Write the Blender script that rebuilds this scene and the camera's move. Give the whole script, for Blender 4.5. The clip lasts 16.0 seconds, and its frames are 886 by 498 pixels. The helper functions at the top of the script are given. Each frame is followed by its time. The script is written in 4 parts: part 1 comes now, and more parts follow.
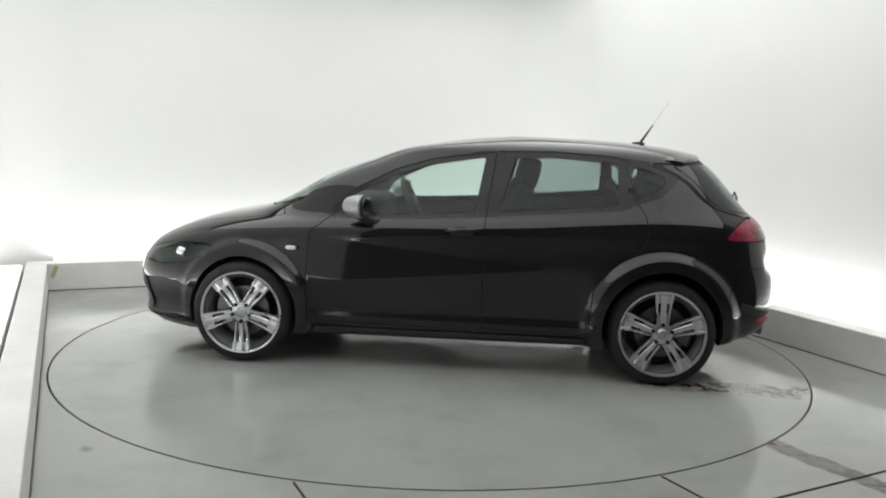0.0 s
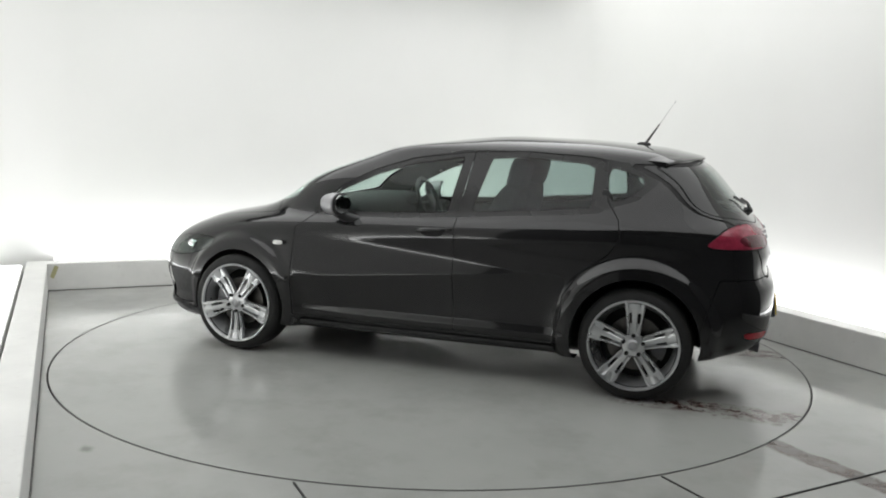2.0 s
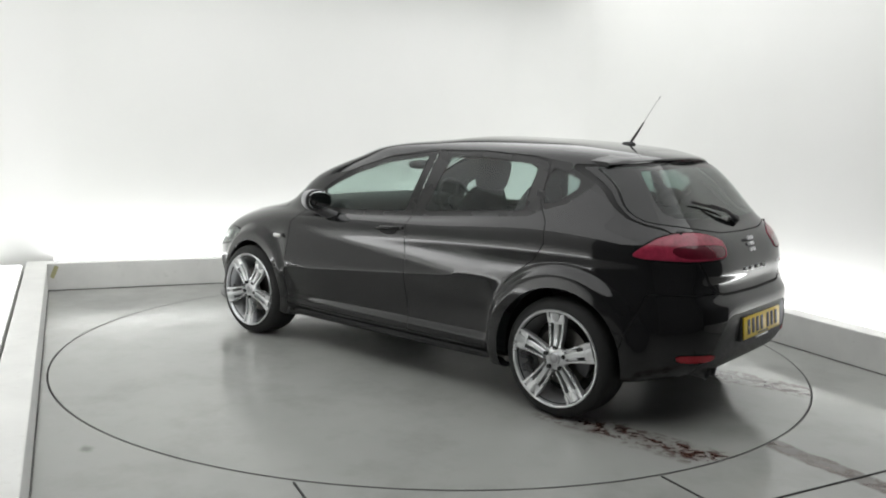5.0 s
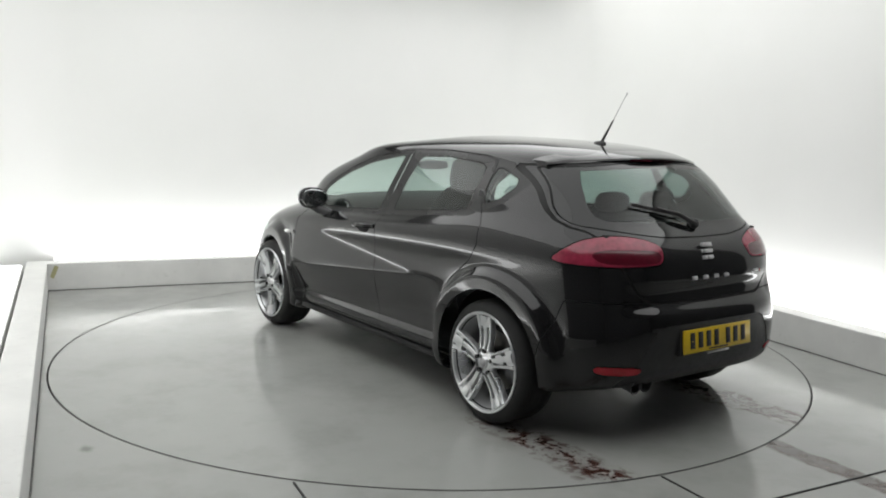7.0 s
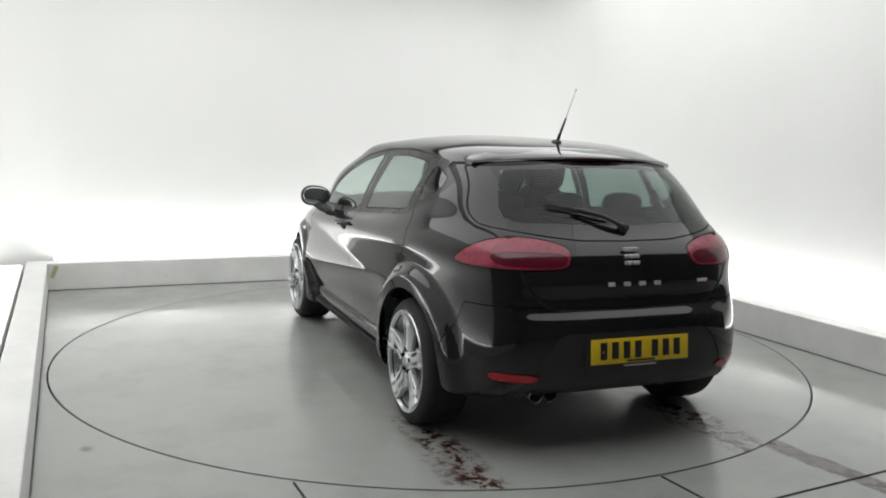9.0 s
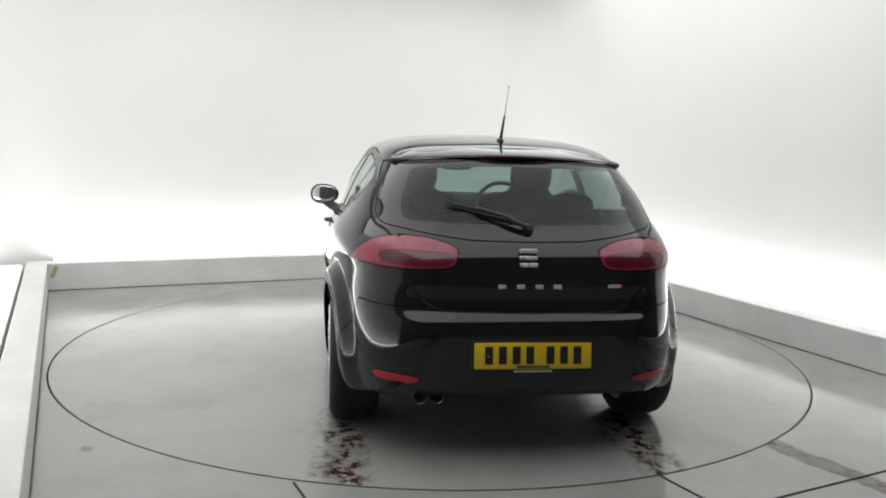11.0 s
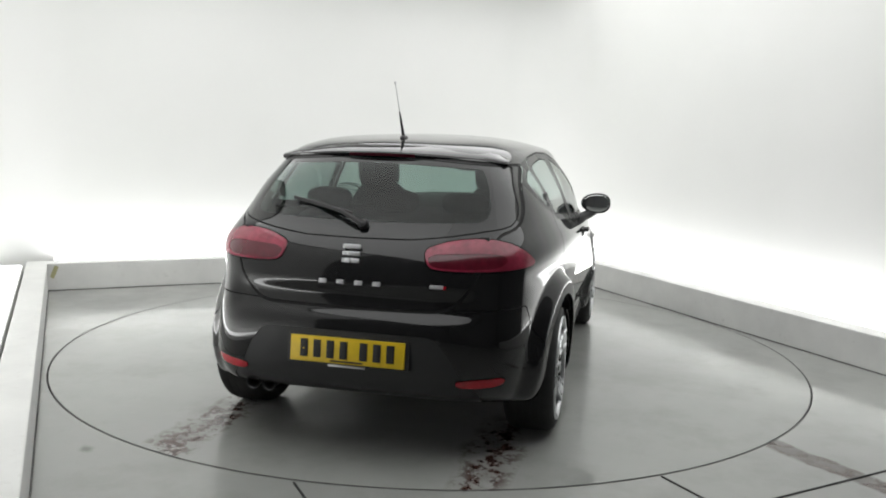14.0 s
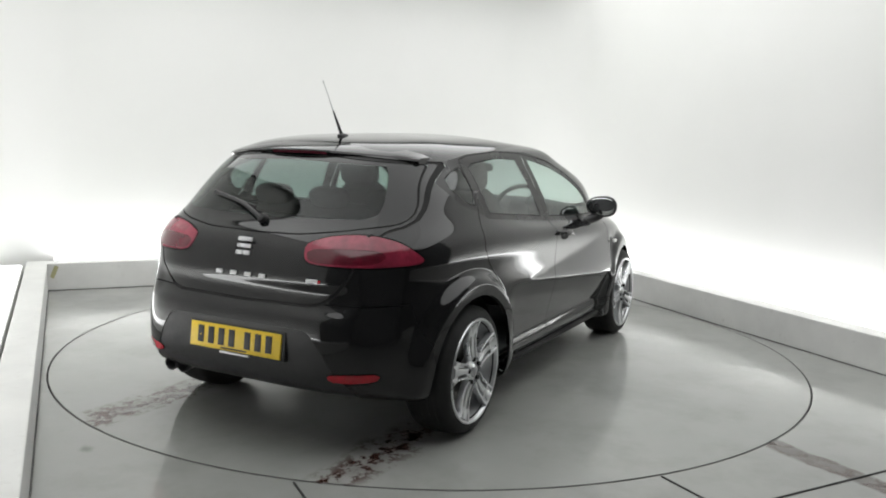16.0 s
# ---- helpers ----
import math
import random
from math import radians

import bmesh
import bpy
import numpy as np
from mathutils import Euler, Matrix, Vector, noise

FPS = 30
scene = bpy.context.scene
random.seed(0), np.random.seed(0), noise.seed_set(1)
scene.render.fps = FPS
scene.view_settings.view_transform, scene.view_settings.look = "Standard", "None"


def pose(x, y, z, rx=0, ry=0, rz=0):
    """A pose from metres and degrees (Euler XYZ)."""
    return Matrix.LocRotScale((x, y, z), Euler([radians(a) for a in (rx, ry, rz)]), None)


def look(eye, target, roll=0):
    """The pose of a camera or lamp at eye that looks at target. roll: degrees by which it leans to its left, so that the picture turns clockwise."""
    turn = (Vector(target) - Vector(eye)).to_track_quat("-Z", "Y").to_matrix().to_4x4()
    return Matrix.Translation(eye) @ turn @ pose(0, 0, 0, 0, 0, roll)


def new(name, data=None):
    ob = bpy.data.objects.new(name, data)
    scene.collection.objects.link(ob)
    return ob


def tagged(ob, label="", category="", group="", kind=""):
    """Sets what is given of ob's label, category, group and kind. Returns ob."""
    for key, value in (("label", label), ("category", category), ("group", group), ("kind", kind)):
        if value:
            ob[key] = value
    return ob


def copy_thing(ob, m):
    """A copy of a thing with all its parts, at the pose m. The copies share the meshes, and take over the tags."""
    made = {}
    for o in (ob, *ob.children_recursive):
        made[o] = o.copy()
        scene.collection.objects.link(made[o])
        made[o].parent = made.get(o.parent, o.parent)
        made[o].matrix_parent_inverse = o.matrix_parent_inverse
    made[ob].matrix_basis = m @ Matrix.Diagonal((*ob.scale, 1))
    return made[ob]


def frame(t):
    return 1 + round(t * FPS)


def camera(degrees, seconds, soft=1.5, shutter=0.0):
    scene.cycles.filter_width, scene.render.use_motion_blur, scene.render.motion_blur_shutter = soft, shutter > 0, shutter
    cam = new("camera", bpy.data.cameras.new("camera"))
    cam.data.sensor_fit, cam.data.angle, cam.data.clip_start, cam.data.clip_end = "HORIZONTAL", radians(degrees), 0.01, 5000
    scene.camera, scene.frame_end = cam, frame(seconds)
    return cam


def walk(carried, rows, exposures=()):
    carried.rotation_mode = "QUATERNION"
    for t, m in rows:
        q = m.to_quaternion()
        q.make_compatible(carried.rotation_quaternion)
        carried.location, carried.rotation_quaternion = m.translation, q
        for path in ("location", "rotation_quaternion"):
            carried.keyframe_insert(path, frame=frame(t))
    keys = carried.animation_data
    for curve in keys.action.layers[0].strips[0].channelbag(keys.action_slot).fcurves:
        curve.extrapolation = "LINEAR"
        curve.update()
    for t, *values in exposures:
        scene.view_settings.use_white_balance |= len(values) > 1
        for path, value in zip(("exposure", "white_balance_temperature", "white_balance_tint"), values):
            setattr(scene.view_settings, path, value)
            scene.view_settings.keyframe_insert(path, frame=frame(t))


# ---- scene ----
# ---------------------------------------------------------------- camera
cam = camera(55.407, 16.0, soft=1.9)
YAW, PITCH = 0.0095, -0.1347
EYE = Vector((0.0, -5.7531, 1.4544))
AIM = EYE + Vector((math.sin(YAW) * math.cos(PITCH), math.cos(YAW) * math.cos(PITCH), math.sin(PITCH)))
STAND = look(EYE, AIM, 1.72)
walk(cam, [(0, STAND), (16.0, STAND)], exposures=[(0, 0.17), (16.0, 0.17)])

# the booth's axes: origin in the far corner of the upstand, x along the far side, -y towards the entrance
ROOM = pose(-3.369, 1.519, 0, 0, 0, 24.2)
ROOM_W, ROOM_L, ROOM_H = 4.92, 9.2, 3.3
KERB_H, KERB_T, TROUGH = 0.24, 0.165, 0.46
WHITE_L = 5.4
TABLE_R = 2.4385
CAR_OFF = (0.1614, 0.1491)


def table_angle(t):
    return 173.622 - 6.7874 * t - 0.012353 * t * t


# ---------------------------------------------------------------- world and lamps
world = bpy.data.worlds.new("booth_world")
scene.world = world
world.use_nodes = True
world.node_tree.nodes["Background"].inputs[0].default_value = (0.9, 0.95, 1.0, 1)
world.node_tree.nodes["Background"].inputs[1].default_value = 0.03


def area_lamp(name, m, sx, sy, watts, color=(1, 1, 1)):
    data = bpy.data.lights.new(name, "AREA")
    data.shape, data.size, data.size_y, data.energy, data.color = "RECTANGLE", sx, sy, watts, color
    ob = new(name, data)
    ob.matrix_world = m
    return ob


COOL = (0.99, 1.0, 0.995)
COVE_WATTS = 14
# broad luminous panels that fill the ceiling between the white walls: place, size, watts
PANELS = [(2.46, -3.35, 1.905, 6.4, 27), (0.545, -3.35, 1.905, 6.4, 36), (4.375, -3.35, 1.905, 6.4, 33)]
for cx, cy, px, py, watts in PANELS:
    area_lamp("ceiling_lamp", ROOM @ pose(cx, cy, ROOM_H - 0.06), px, py, watts, COOL)
COVE_Y = KERB_T + 0.167
# luminous strips lying behind the upstand, shining up the walls
area_lamp("cove_lamp", ROOM @ pose(ROOM_W / 2, COVE_Y, KERB_H + 0.004, 180), ROOM_W - 0.14, 0.22, COVE_WATTS * 1.06, COOL)
area_lamp("cove_lamp", ROOM @ pose(-COVE_Y, -2.66, KERB_H + 0.004, 180), 0.22, 5.2, COVE_WATTS * 1.04, COOL)
area_lamp("cove_lamp", ROOM @ pose(ROOM_W + COVE_Y, -2.66, KERB_H + 0.004, 180), 0.22, 5.2, COVE_WATTS * 1.04, COOL)


# ---------------------------------------------------------------- materials
def nodes_of(name):
    m = bpy.data.materials.new(name)
    m.use_nodes = True
    t = m.node_tree
    return m, t, t.nodes["Principled BSDF"]


def node(t, kind, **values):
    n = t.nodes.new(kind)
    for k, v in values.items():
        n.inputs[k.replace("_", " ")].default_value = v
    return n


def coords(t, kind="Object"):
    return t.nodes.new("ShaderNodeTexCoord").outputs[kind]


def noise_tex(t, vec, scale, detail=4, rough=0.55):
    n = node(t, "ShaderNodeTexNoise", Scale=scale, Detail=detail, Roughness=rough)
    t.links.new(vec, n.inputs["Vector"])
    return n.outputs["Fac"]


def ramp(t, fac, stops):
    r = t.nodes.new("ShaderNodeValToRGB")
    while len(r.color_ramp.elements) < len(stops):
        r.color_ramp.elements.new(0.5)
    for e, (p, c) in zip(r.color_ramp.elements, stops):
        e.position, e.color = p, (*c, 1) if len(c) == 3 else c
    t.links.new(fac, r.inputs[0])
    return r.outputs[0]


def grey(v):
    return (v, v, v)


def mix_rgb(t, fac, a, b, kind="MIX"):
    n = t.nodes.new("ShaderNodeMix")
    n.data_type, n.blend_type = "RGBA", kind
    for sock, v in ((n.inputs[0], fac), (n.inputs[6], a), (n.inputs[7], b)):
        if isinstance(v, (int, float)):
            sock.default_value = v
        elif isinstance(v, tuple):
            sock.default_value = (*v, 1)
        else:
            t.links.new(v, sock)
    return n.outputs[2]


def sums(t, op, a, b=0.0, clamp=False):
    n = t.nodes.new("ShaderNodeMath")
    n.operation, n.use_clamp = op, clamp
    for sock, v in zip(n.inputs, (a, b)):
        if isinstance(v, (int, float)):
            sock.default_value = v
        else:
            t.links.new(v, sock)
    return n.outputs[0]


def bump(t, bsdf, fac, strength, dist):
    b = node(t, "ShaderNodeBump", Strength=strength, Distance=dist)
    t.links.new(fac, b.inputs["Height"])
    t.links.new(b.outputs[0], bsdf.inputs["Normal"])


def plain(name, color, rough=0.5, metal=0.0, var=0.12, scale=30.0, bumpy=0.0, coat=0.0, spec=0.5):
    m, t, b = nodes_of(name)
    vec = coords(t)
    n1, n2 = noise_tex(t, vec, scale), noise_tex(t, vec, scale * 0.12, 3)
    f = sums(t, "MULTIPLY", n1, n2)
    lo, hi = tuple(c * (1 - var) for c in color), tuple(min(1, c * (1 + var)) for c in color)
    t.links.new(ramp(t, f, [(0.1, lo), (0.45, hi)]), b.inputs["Base Color"])
    t.links.new(ramp(t, n2, [(0.3, grey(max(0.02, rough * 0.85))), (0.7, grey(min(1, rough * 1.15)))]), b.inputs["Roughness"])
    b.inputs["Metallic"].default_value = metal
    b.inputs["Coat Weight"].default_value = coat
    b.inputs["Coat Roughness"].default_value = 0.03
    b.inputs["Specular IOR Level"].default_value = spec
    if bumpy:
        bump(t, b, n1, bumpy, 0.002)
    return m


def paint():
    m, t, b = nodes_of("black_paint")
    vec = coords(t)
    dust = noise_tex(t, vec, 2.2, 5)
    fleck = noise_tex(t, vec, 900, 2)
    base = mix_rgb(t, ramp(t, dust, [(0.4, grey(0.0)), (0.75, grey(0.35))]), (0.0100, 0.0100, 0.0105), (0.017, 0.017, 0.018))
    t.links.new(mix_rgb(t, sums(t, "MULTIPLY", fleck, 0.25), base, (0.012, 0.012, 0.013)), b.inputs["Base Color"])
    t.links.new(ramp(t, dust, [(0.35, grey(0.045)), (0.75, grey(0.09))]), b.inputs["Roughness"])
    b.inputs["Specular IOR Level"].default_value = 0.42
    b.inputs["Coat Weight"].default_value = 0.12
    b.inputs["Coat Roughness"].default_value = 0.04
    return m


def glass(name, tint, rough=0.0, ior=1.5):
    m = bpy.data.materials.new(name)
    m.use_nodes = True
    t = m.node_tree
    t.nodes.remove(t.nodes["Principled BSDF"])
    out = t.nodes["Material Output"]
    see = node(t, "ShaderNodeBsdfTransparent", Color=(*tint, 1))
    gloss = node(t, "ShaderNodeBsdfGlossy", Color=(0.95, 0.97, 0.96, 1), Roughness=rough)
    facing = t.nodes.new("ShaderNodeLayerWeight")
    facing.inputs["Blend"].default_value = 0.5
    fres = sums(t, "ADD", sums(t, "MULTIPLY", sums(t, "POWER", facing.outputs["Facing"], 3.6), 0.80), 0.026, True).node
    mx = t.nodes.new("ShaderNodeMixShader")
    for a, b in ((fres.outputs[0], mx.inputs[0]), (see.outputs[0], mx.inputs[1]), (gloss.outputs[0], mx.inputs[2]), (mx.outputs[0], out.inputs[0])):
        t.links.new(a, b)
    return m


def floor_paint(name, turn):
    """Grey floor coating, damp and worn; turn: with the two rusty tyre tracks of the turntable."""
    m, t, b = nodes_of(name)
    vec = coords(t)
    big, mid, fine = noise_tex(t, vec, 0.9, 5, 0.6), noise_tex(t, vec, 5.0, 5, 0.65), noise_tex(t, vec, 160, 3)
    col = ramp(t, big, [(0.30, (0.305, 0.31, 0.298)), (0.5, (0.325, 0.33, 0.316)), (0.72, (0.345, 0.347, 0.33))])
    col = mix_rgb(t, ramp(t, mid, [(0.56, grey(0.0)), (0.80, grey(0.18))]), col, (0.20, 0.20, 0.19))
    col = mix_rgb(t, sums(t, "MULTIPLY", fine, 0.14), col, (0.16, 0.16, 0.155))
    wet = noise_tex(t, vec, 1.5, 6, 0.66)
    col = mix_rgb(t, ramp(t, wet, [(0.34, grey(0.28)), (0.50, grey(0.0))]), col, (0.19, 0.188, 0.178))
    sep = t.nodes.new("ShaderNodeSeparateXYZ")
    t.links.new(vec, sep.inputs[0])
    x, y = sep.outputs[0], sep.outputs[1]
    wob = sums(t, "MULTIPLY", sums(t, "SUBTRACT", noise_tex(t, vec, 2.6, 3), 0.5), 0.22)

    def band(v, mid_v, half, soft):
        d = sums(t, "ABSOLUTE", sums(t, "SUBTRACT", v, mid_v))
        return sums(t, "DIVIDE", sums(t, "SUBTRACT", half + soft, d), soft, True)

    blot = ramp(t, noise_tex(t, vec, 12, 6, 0.7), [(0.485, grey(0.0)), (0.55, grey(1.0))])
    smear = ramp(t, noise_tex(t, vec, 5, 4, 0.6), [(0.40, grey(0.0)), (0.70, grey(0.7))])
    if turn:
        # the two tracks lie alike on both sides of the middle line
        mask = sums(t, "MULTIPLY", band(sums(t, "ADD", sums(t, "ABSOLUTE", sums(t, "ADD", y, 0.05)), wob), 0.71, 0.05, 0.10), band(x, -1.95, 0.36, 0.30))
        col = mix_rgb(t, sums(t, "MULTIPLY", mask, smear), col, (0.14, 0.125, 0.115))
        col = mix_rgb(t, sums(t, "MULTIPLY", mask, blot), col, (0.060, 0.024, 0.018))
    else:
        mask = sums(t, "MULTIPLY", band(sums(t, "ADD", sums(t, "ADD", y, sums(t, "MULTIPLY", x, 1.7)), wob), 1.06, 0.09, 0.06), band(x, 1.86, 0.19, 0.06))
        spot = sums(t, "MULTIPLY", band(sums(t, "ADD", y, wob), -2.105, 0.012, 0.035), band(sums(t, "ADD", x, wob), -1.565, 0.015, 0.04))
        col = mix_rgb(t, sums(t, "MULTIPLY", spot, 0.7), col, (0.13, 0.13, 0.125))
        col = mix_rgb(t, sums(t, "MULTIPLY", mask, 0.85), col, (0.115, 0.105, 0.098))
        col = mix_rgb(t, sums(t, "MULTIPLY", mask, blot), col, (0.085, 0.06, 0.05))
    t.links.new(col, b.inputs["Base Color"])
    t.links.new(ramp(t, wet, [(0.39, grey(0.05)), (0.47, grey(0.13)), (0.60, grey(0.25))]), b.inputs["Roughness"])
    b.inputs["Specular IOR Level"].default_value = 0.5
    bump(t, b, noise_tex(t, vec, 2.2, 3), 0.06, 0.01)
    return m


def wall_paint():
    m, t, b = nodes_of("white_wall_paint")
    vec = coords(t)
    big, fine = noise_tex(t, vec, 0.7, 3), noise_tex(t, vec, 60, 4)
    col = ramp(t, big, [(0.3, (0.765, 0.77, 0.75)), (0.7, (0.80, 0.80, 0.785))])
    t.links.new(mix_rgb(t, sums(t, "MULTIPLY", fine, 0.06), col, (0.70, 0.70, 0.68)), b.inputs["Base Color"])
    b.inputs["Roughness"].default_value = 0.75
    bump(t, b, fine, 0.05, 0.002)
    return m


def kerb_paint():
    m, t, b = nodes_of("scuffed_white_board")
    vec = coords(t)
    big, mid = noise_tex(t, vec, 3, 5), noise_tex(t, vec, 14, 5, 0.7)
    col = ramp(t, big, [(0.3, (0.60, 0.60, 0.585)), (0.7, (0.70, 0.70, 0.68))])
    col = mix_rgb(t, ramp(t, mid, [(0.60, grey(0.0)), (0.72, grey(0.35))]), col, (0.42, 0.41, 0.38))
    t.links.new(col, b.inputs["Base Color"])
    b.inputs["Roughness"].default_value = 0.45
    bump(t, b, mid, 0.08, 0.003)
    return m


def emitter(name, color, power):
    m, t, b = nodes_of(name)
    b.inputs["Base Color"].default_value = (*grey(0.8), 1)
    b.inputs["Emission Color"].default_value = (*color, 1)
    b.inputs["Emission Strength"].default_value = power
    return m


PAINT = paint()
WALL, KERB = wall_paint(), kerb_paint()
FLOOR, TABLE = floor_paint("grey_floor_coating", False), floor_paint("grey_turntable_coating", True)
# for the unseen walls behind the camera, which keep the car's reflections dark
DARK = plain("dark_unseen_wall", (0.11, 0.111, 0.113), 0.6, scale=8)
CEILING = plain("dark_ceiling_paint", (0.10, 0.10, 0.10), 0.8, scale=6)
GAP = plain("dark_gap", (0.012, 0.012, 0.012), 0.8)
DIRT = plain("joint_dirt", (0.07, 0.07, 0.065), 0.8, var=0.5, scale=5)
STAIN = plain("yellowed_tape", (0.42, 0.40, 0.22), 0.5)
LAMP = emitter("lamp_diffuser", COOL, 0.5)
COVER = emitter("cove_diffuser", COOL, 2.0)
STEEL = plain("zinc_steel", (0.55, 0.55, 0.55), 0.35, 1.0)
FRONT_GLASS = glass("green_tinted_glass", (0.74, 0.84, 0.80))
REAR_GLASS = glass("dark_tinted_glass", (0.48, 0.56, 0.54))
BACK_GLASS = glass("darkest_tinted_glass", (0.28, 0.37, 0.34))
BORDER = plain("black_glass_border", (0.009, 0.010, 0.010), 0.04, var=0.2, scale=6, spec=0.5)
TRIM = plain("black_gloss_trim", (0.006, 0.006, 0.006), 0.28, spec=0.35)
PLASTIC = plain("black_plastic", (0.020, 0.020, 0.021), 0.42, bumpy=0.15, scale=220)
GRAIN = plain("grained_black_plastic", (0.017, 0.017, 0.018), 0.5, bumpy=0.3, scale=300)
RUBBER = plain("tyre_rubber", (0.018, 0.018, 0.018), 0.7, bumpy=0.2, scale=120, spec=0.3)
ALLOY = plain("silver_alloy", (0.60, 0.61, 0.62), 0.30, 0.8, var=0.06, coat=0.3)
ALLOY_DARK = plain("dark_alloy", (0.11, 0.11, 0.115), 0.35, 0.7)
DISC = plain("brake_disc_steel", (0.13, 0.125, 0.12), 0.35, 1.0, scale=60)
SILVER = plain("satin_silver_cap", (0.34, 0.34, 0.35), 0.42, 0.5, coat=0.15)
CHROME = plain("chrome", (0.80, 0.80, 0.81), 0.10, 1.0, var=0.04)
BADGE = plain("bright_badge_metal", (0.62, 0.62, 0.63), 0.28, 0.5, var=0.05)
CLOTH = plain("charcoal_cloth", (0.018, 0.018, 0.02), 0.9, bumpy=0.4, scale=400)
LINER = plain("interior_trim", (0.04, 0.04, 0.041), 0.8, bumpy=0.2, scale=200)
RED_LENS = plain("red_lens", (0.26, 0.022, 0.050), 0.2, var=0.35, scale=30, coat=0.3)
RED_DEEP = plain("deep_red_lens", (0.10, 0.005, 0.016), 0.2, var=0.25, scale=40, coat=0.5)
REFLECTOR = plain("red_reflector", (0.44, 0.008, 0.020), 0.2, var=0.25, scale=150, coat=0.1)
YELLOW = plain("yellow_plate", (0.72, 0.50, 0.02), 0.35, var=0.08, scale=40)
INK = plain("black_ink", (0.012, 0.012, 0.012), 0.5)
WHITE_LENS = plain("clear_lens", (0.62, 0.62, 0.60), 0.12, coat=0.6)


# ---------------------------------------------------------------- mesh helpers
def link_mesh(name, verts, faces, material, parent=None, label="", smooth=True, normals=None):
    me = bpy.data.meshes.new(name)
    me.from_pydata([tuple(map(float, v)) for v in verts], [], [tuple(map(int, f)) for f in faces])
    me.materials.append(material)
    if smooth:
        me.polygons.foreach_set("use_smooth", [True] * len(me.polygons))
    if normals is not None:
        me.normals_split_custom_set_from_vertices([tuple(map(float, n)) for n in normals])
    me.update()
    ob = new(name, me)
    ob.parent = parent
    return tagged(ob, label) if label else ob


def part(name, bm, material, parent=None, label="", smooth=True):
    me = bpy.data.meshes.new(name)
    bm.normal_update()
    if smooth:
        for f in bm.faces:
            f.smooth = True
        for e in bm.edges:
            if len(e.link_faces) == 2 and e.calc_face_angle(0) > 0.6:
                e.smooth = False
    bm.to_mesh(me)
    bm.free()
    me.materials.append(material)
    ob = new(name, me)
    ob.parent = parent
    return tagged(ob, label) if label else ob


def add_box(bm, size, m=Matrix(), bevel=0.0, segments=2):
    got = bmesh.ops.create_cube(bm, size=1.0)["verts"]
    bmesh.ops.scale(bm, vec=size, verts=got)
    if bevel:
        edges = list({e for v in got for e in v.link_edges})
        got = bmesh.ops.bevel(bm, geom=edges, offset=bevel, segments=segments, affect="EDGES", profile=0.5)["verts"]
    bmesh.ops.transform(bm, matrix=m, verts=got)
    return bm


def box(size, m=Matrix(), bevel=0.0, segments=2):
    return add_box(bmesh.new(), size, m, bevel, segments)


def lathe(profile, steps, m=Matrix(), bm=None, closed=False):
    """Turns a profile of (radius, height) round z."""
    bm = bm or bmesh.new()
    rings = []
    for r, h in profile:
        rings.append([bm.verts.new(m @ Vector((r * math.cos(2 * math.pi * i / steps), r * math.sin(2 * math.pi * i / steps), h))) for i in range(steps)])
    pairs = list(zip(rings, rings[1:])) + ([(rings[-1], rings[0])] if closed else [])
    for a, b in pairs:
        for i in range(steps):
            bm.faces.new((a[i], a[(i + 1) % steps], b[(i + 1) % steps], b[i]))
    return bm


def tube(points, radii, sides=10, bm=None):
    """A round bar along points."""
    bm = bm or bmesh.new()
    rings = []
    pts = [Vector(p) for p in points]
    for i, p in enumerate(pts):
        way = (pts[min(i + 1, len(pts) - 1)] - pts[max(i - 1, 0)]).normalized()
        q = way.to_track_quat("Z", "Y").to_matrix()
        r = radii[i] if isinstance(radii, (list, tuple)) else radii
        rings.append([bm.verts.new(p + q @ Vector((r * math.cos(2 * math.pi * k / sides), r * math.sin(2 * math.pi * k / sides), 0))) for k in range(sides)])
    for a, b in zip(rings, rings[1:]):
        for k in range(sides):
            bm.faces.new((a[k], a[(k + 1) % sides], b[(k + 1) % sides], b[k]))
    bm.faces.new(rings[0][::-1])
    bm.faces.new(rings[-1])
    return bm


def prism(outline, depth, m=Matrix(), bm=None, bevel=0.0):
    """A flat outline (x, y) raised by depth along z."""
    bm = bm or bmesh.new()
    low = [bm.verts.new(m @ Vector((x, y, 0))) for x, y in outline]
    top = [bm.verts.new(m @ Vector((x, y, depth))) for x, y in outline]
    n = len(outline)
    fs = [bm.faces.new(low[::-1]), bm.faces.new(top)]
    fs += [bm.faces.new((low[i], low[(i + 1) % n], top[(i + 1) % n], top[i])) for i in range(n)]
    if bevel:
        bmesh.ops.bevel(bm, geom=list(fs[1].edges), offset=bevel, segments=2, affect="EDGES", profile=0.5)
    return bm


# ---------------------------------------------------------------- the booth
def structure(ob, label, category):
    return tagged(ob, label, category, kind="structure")


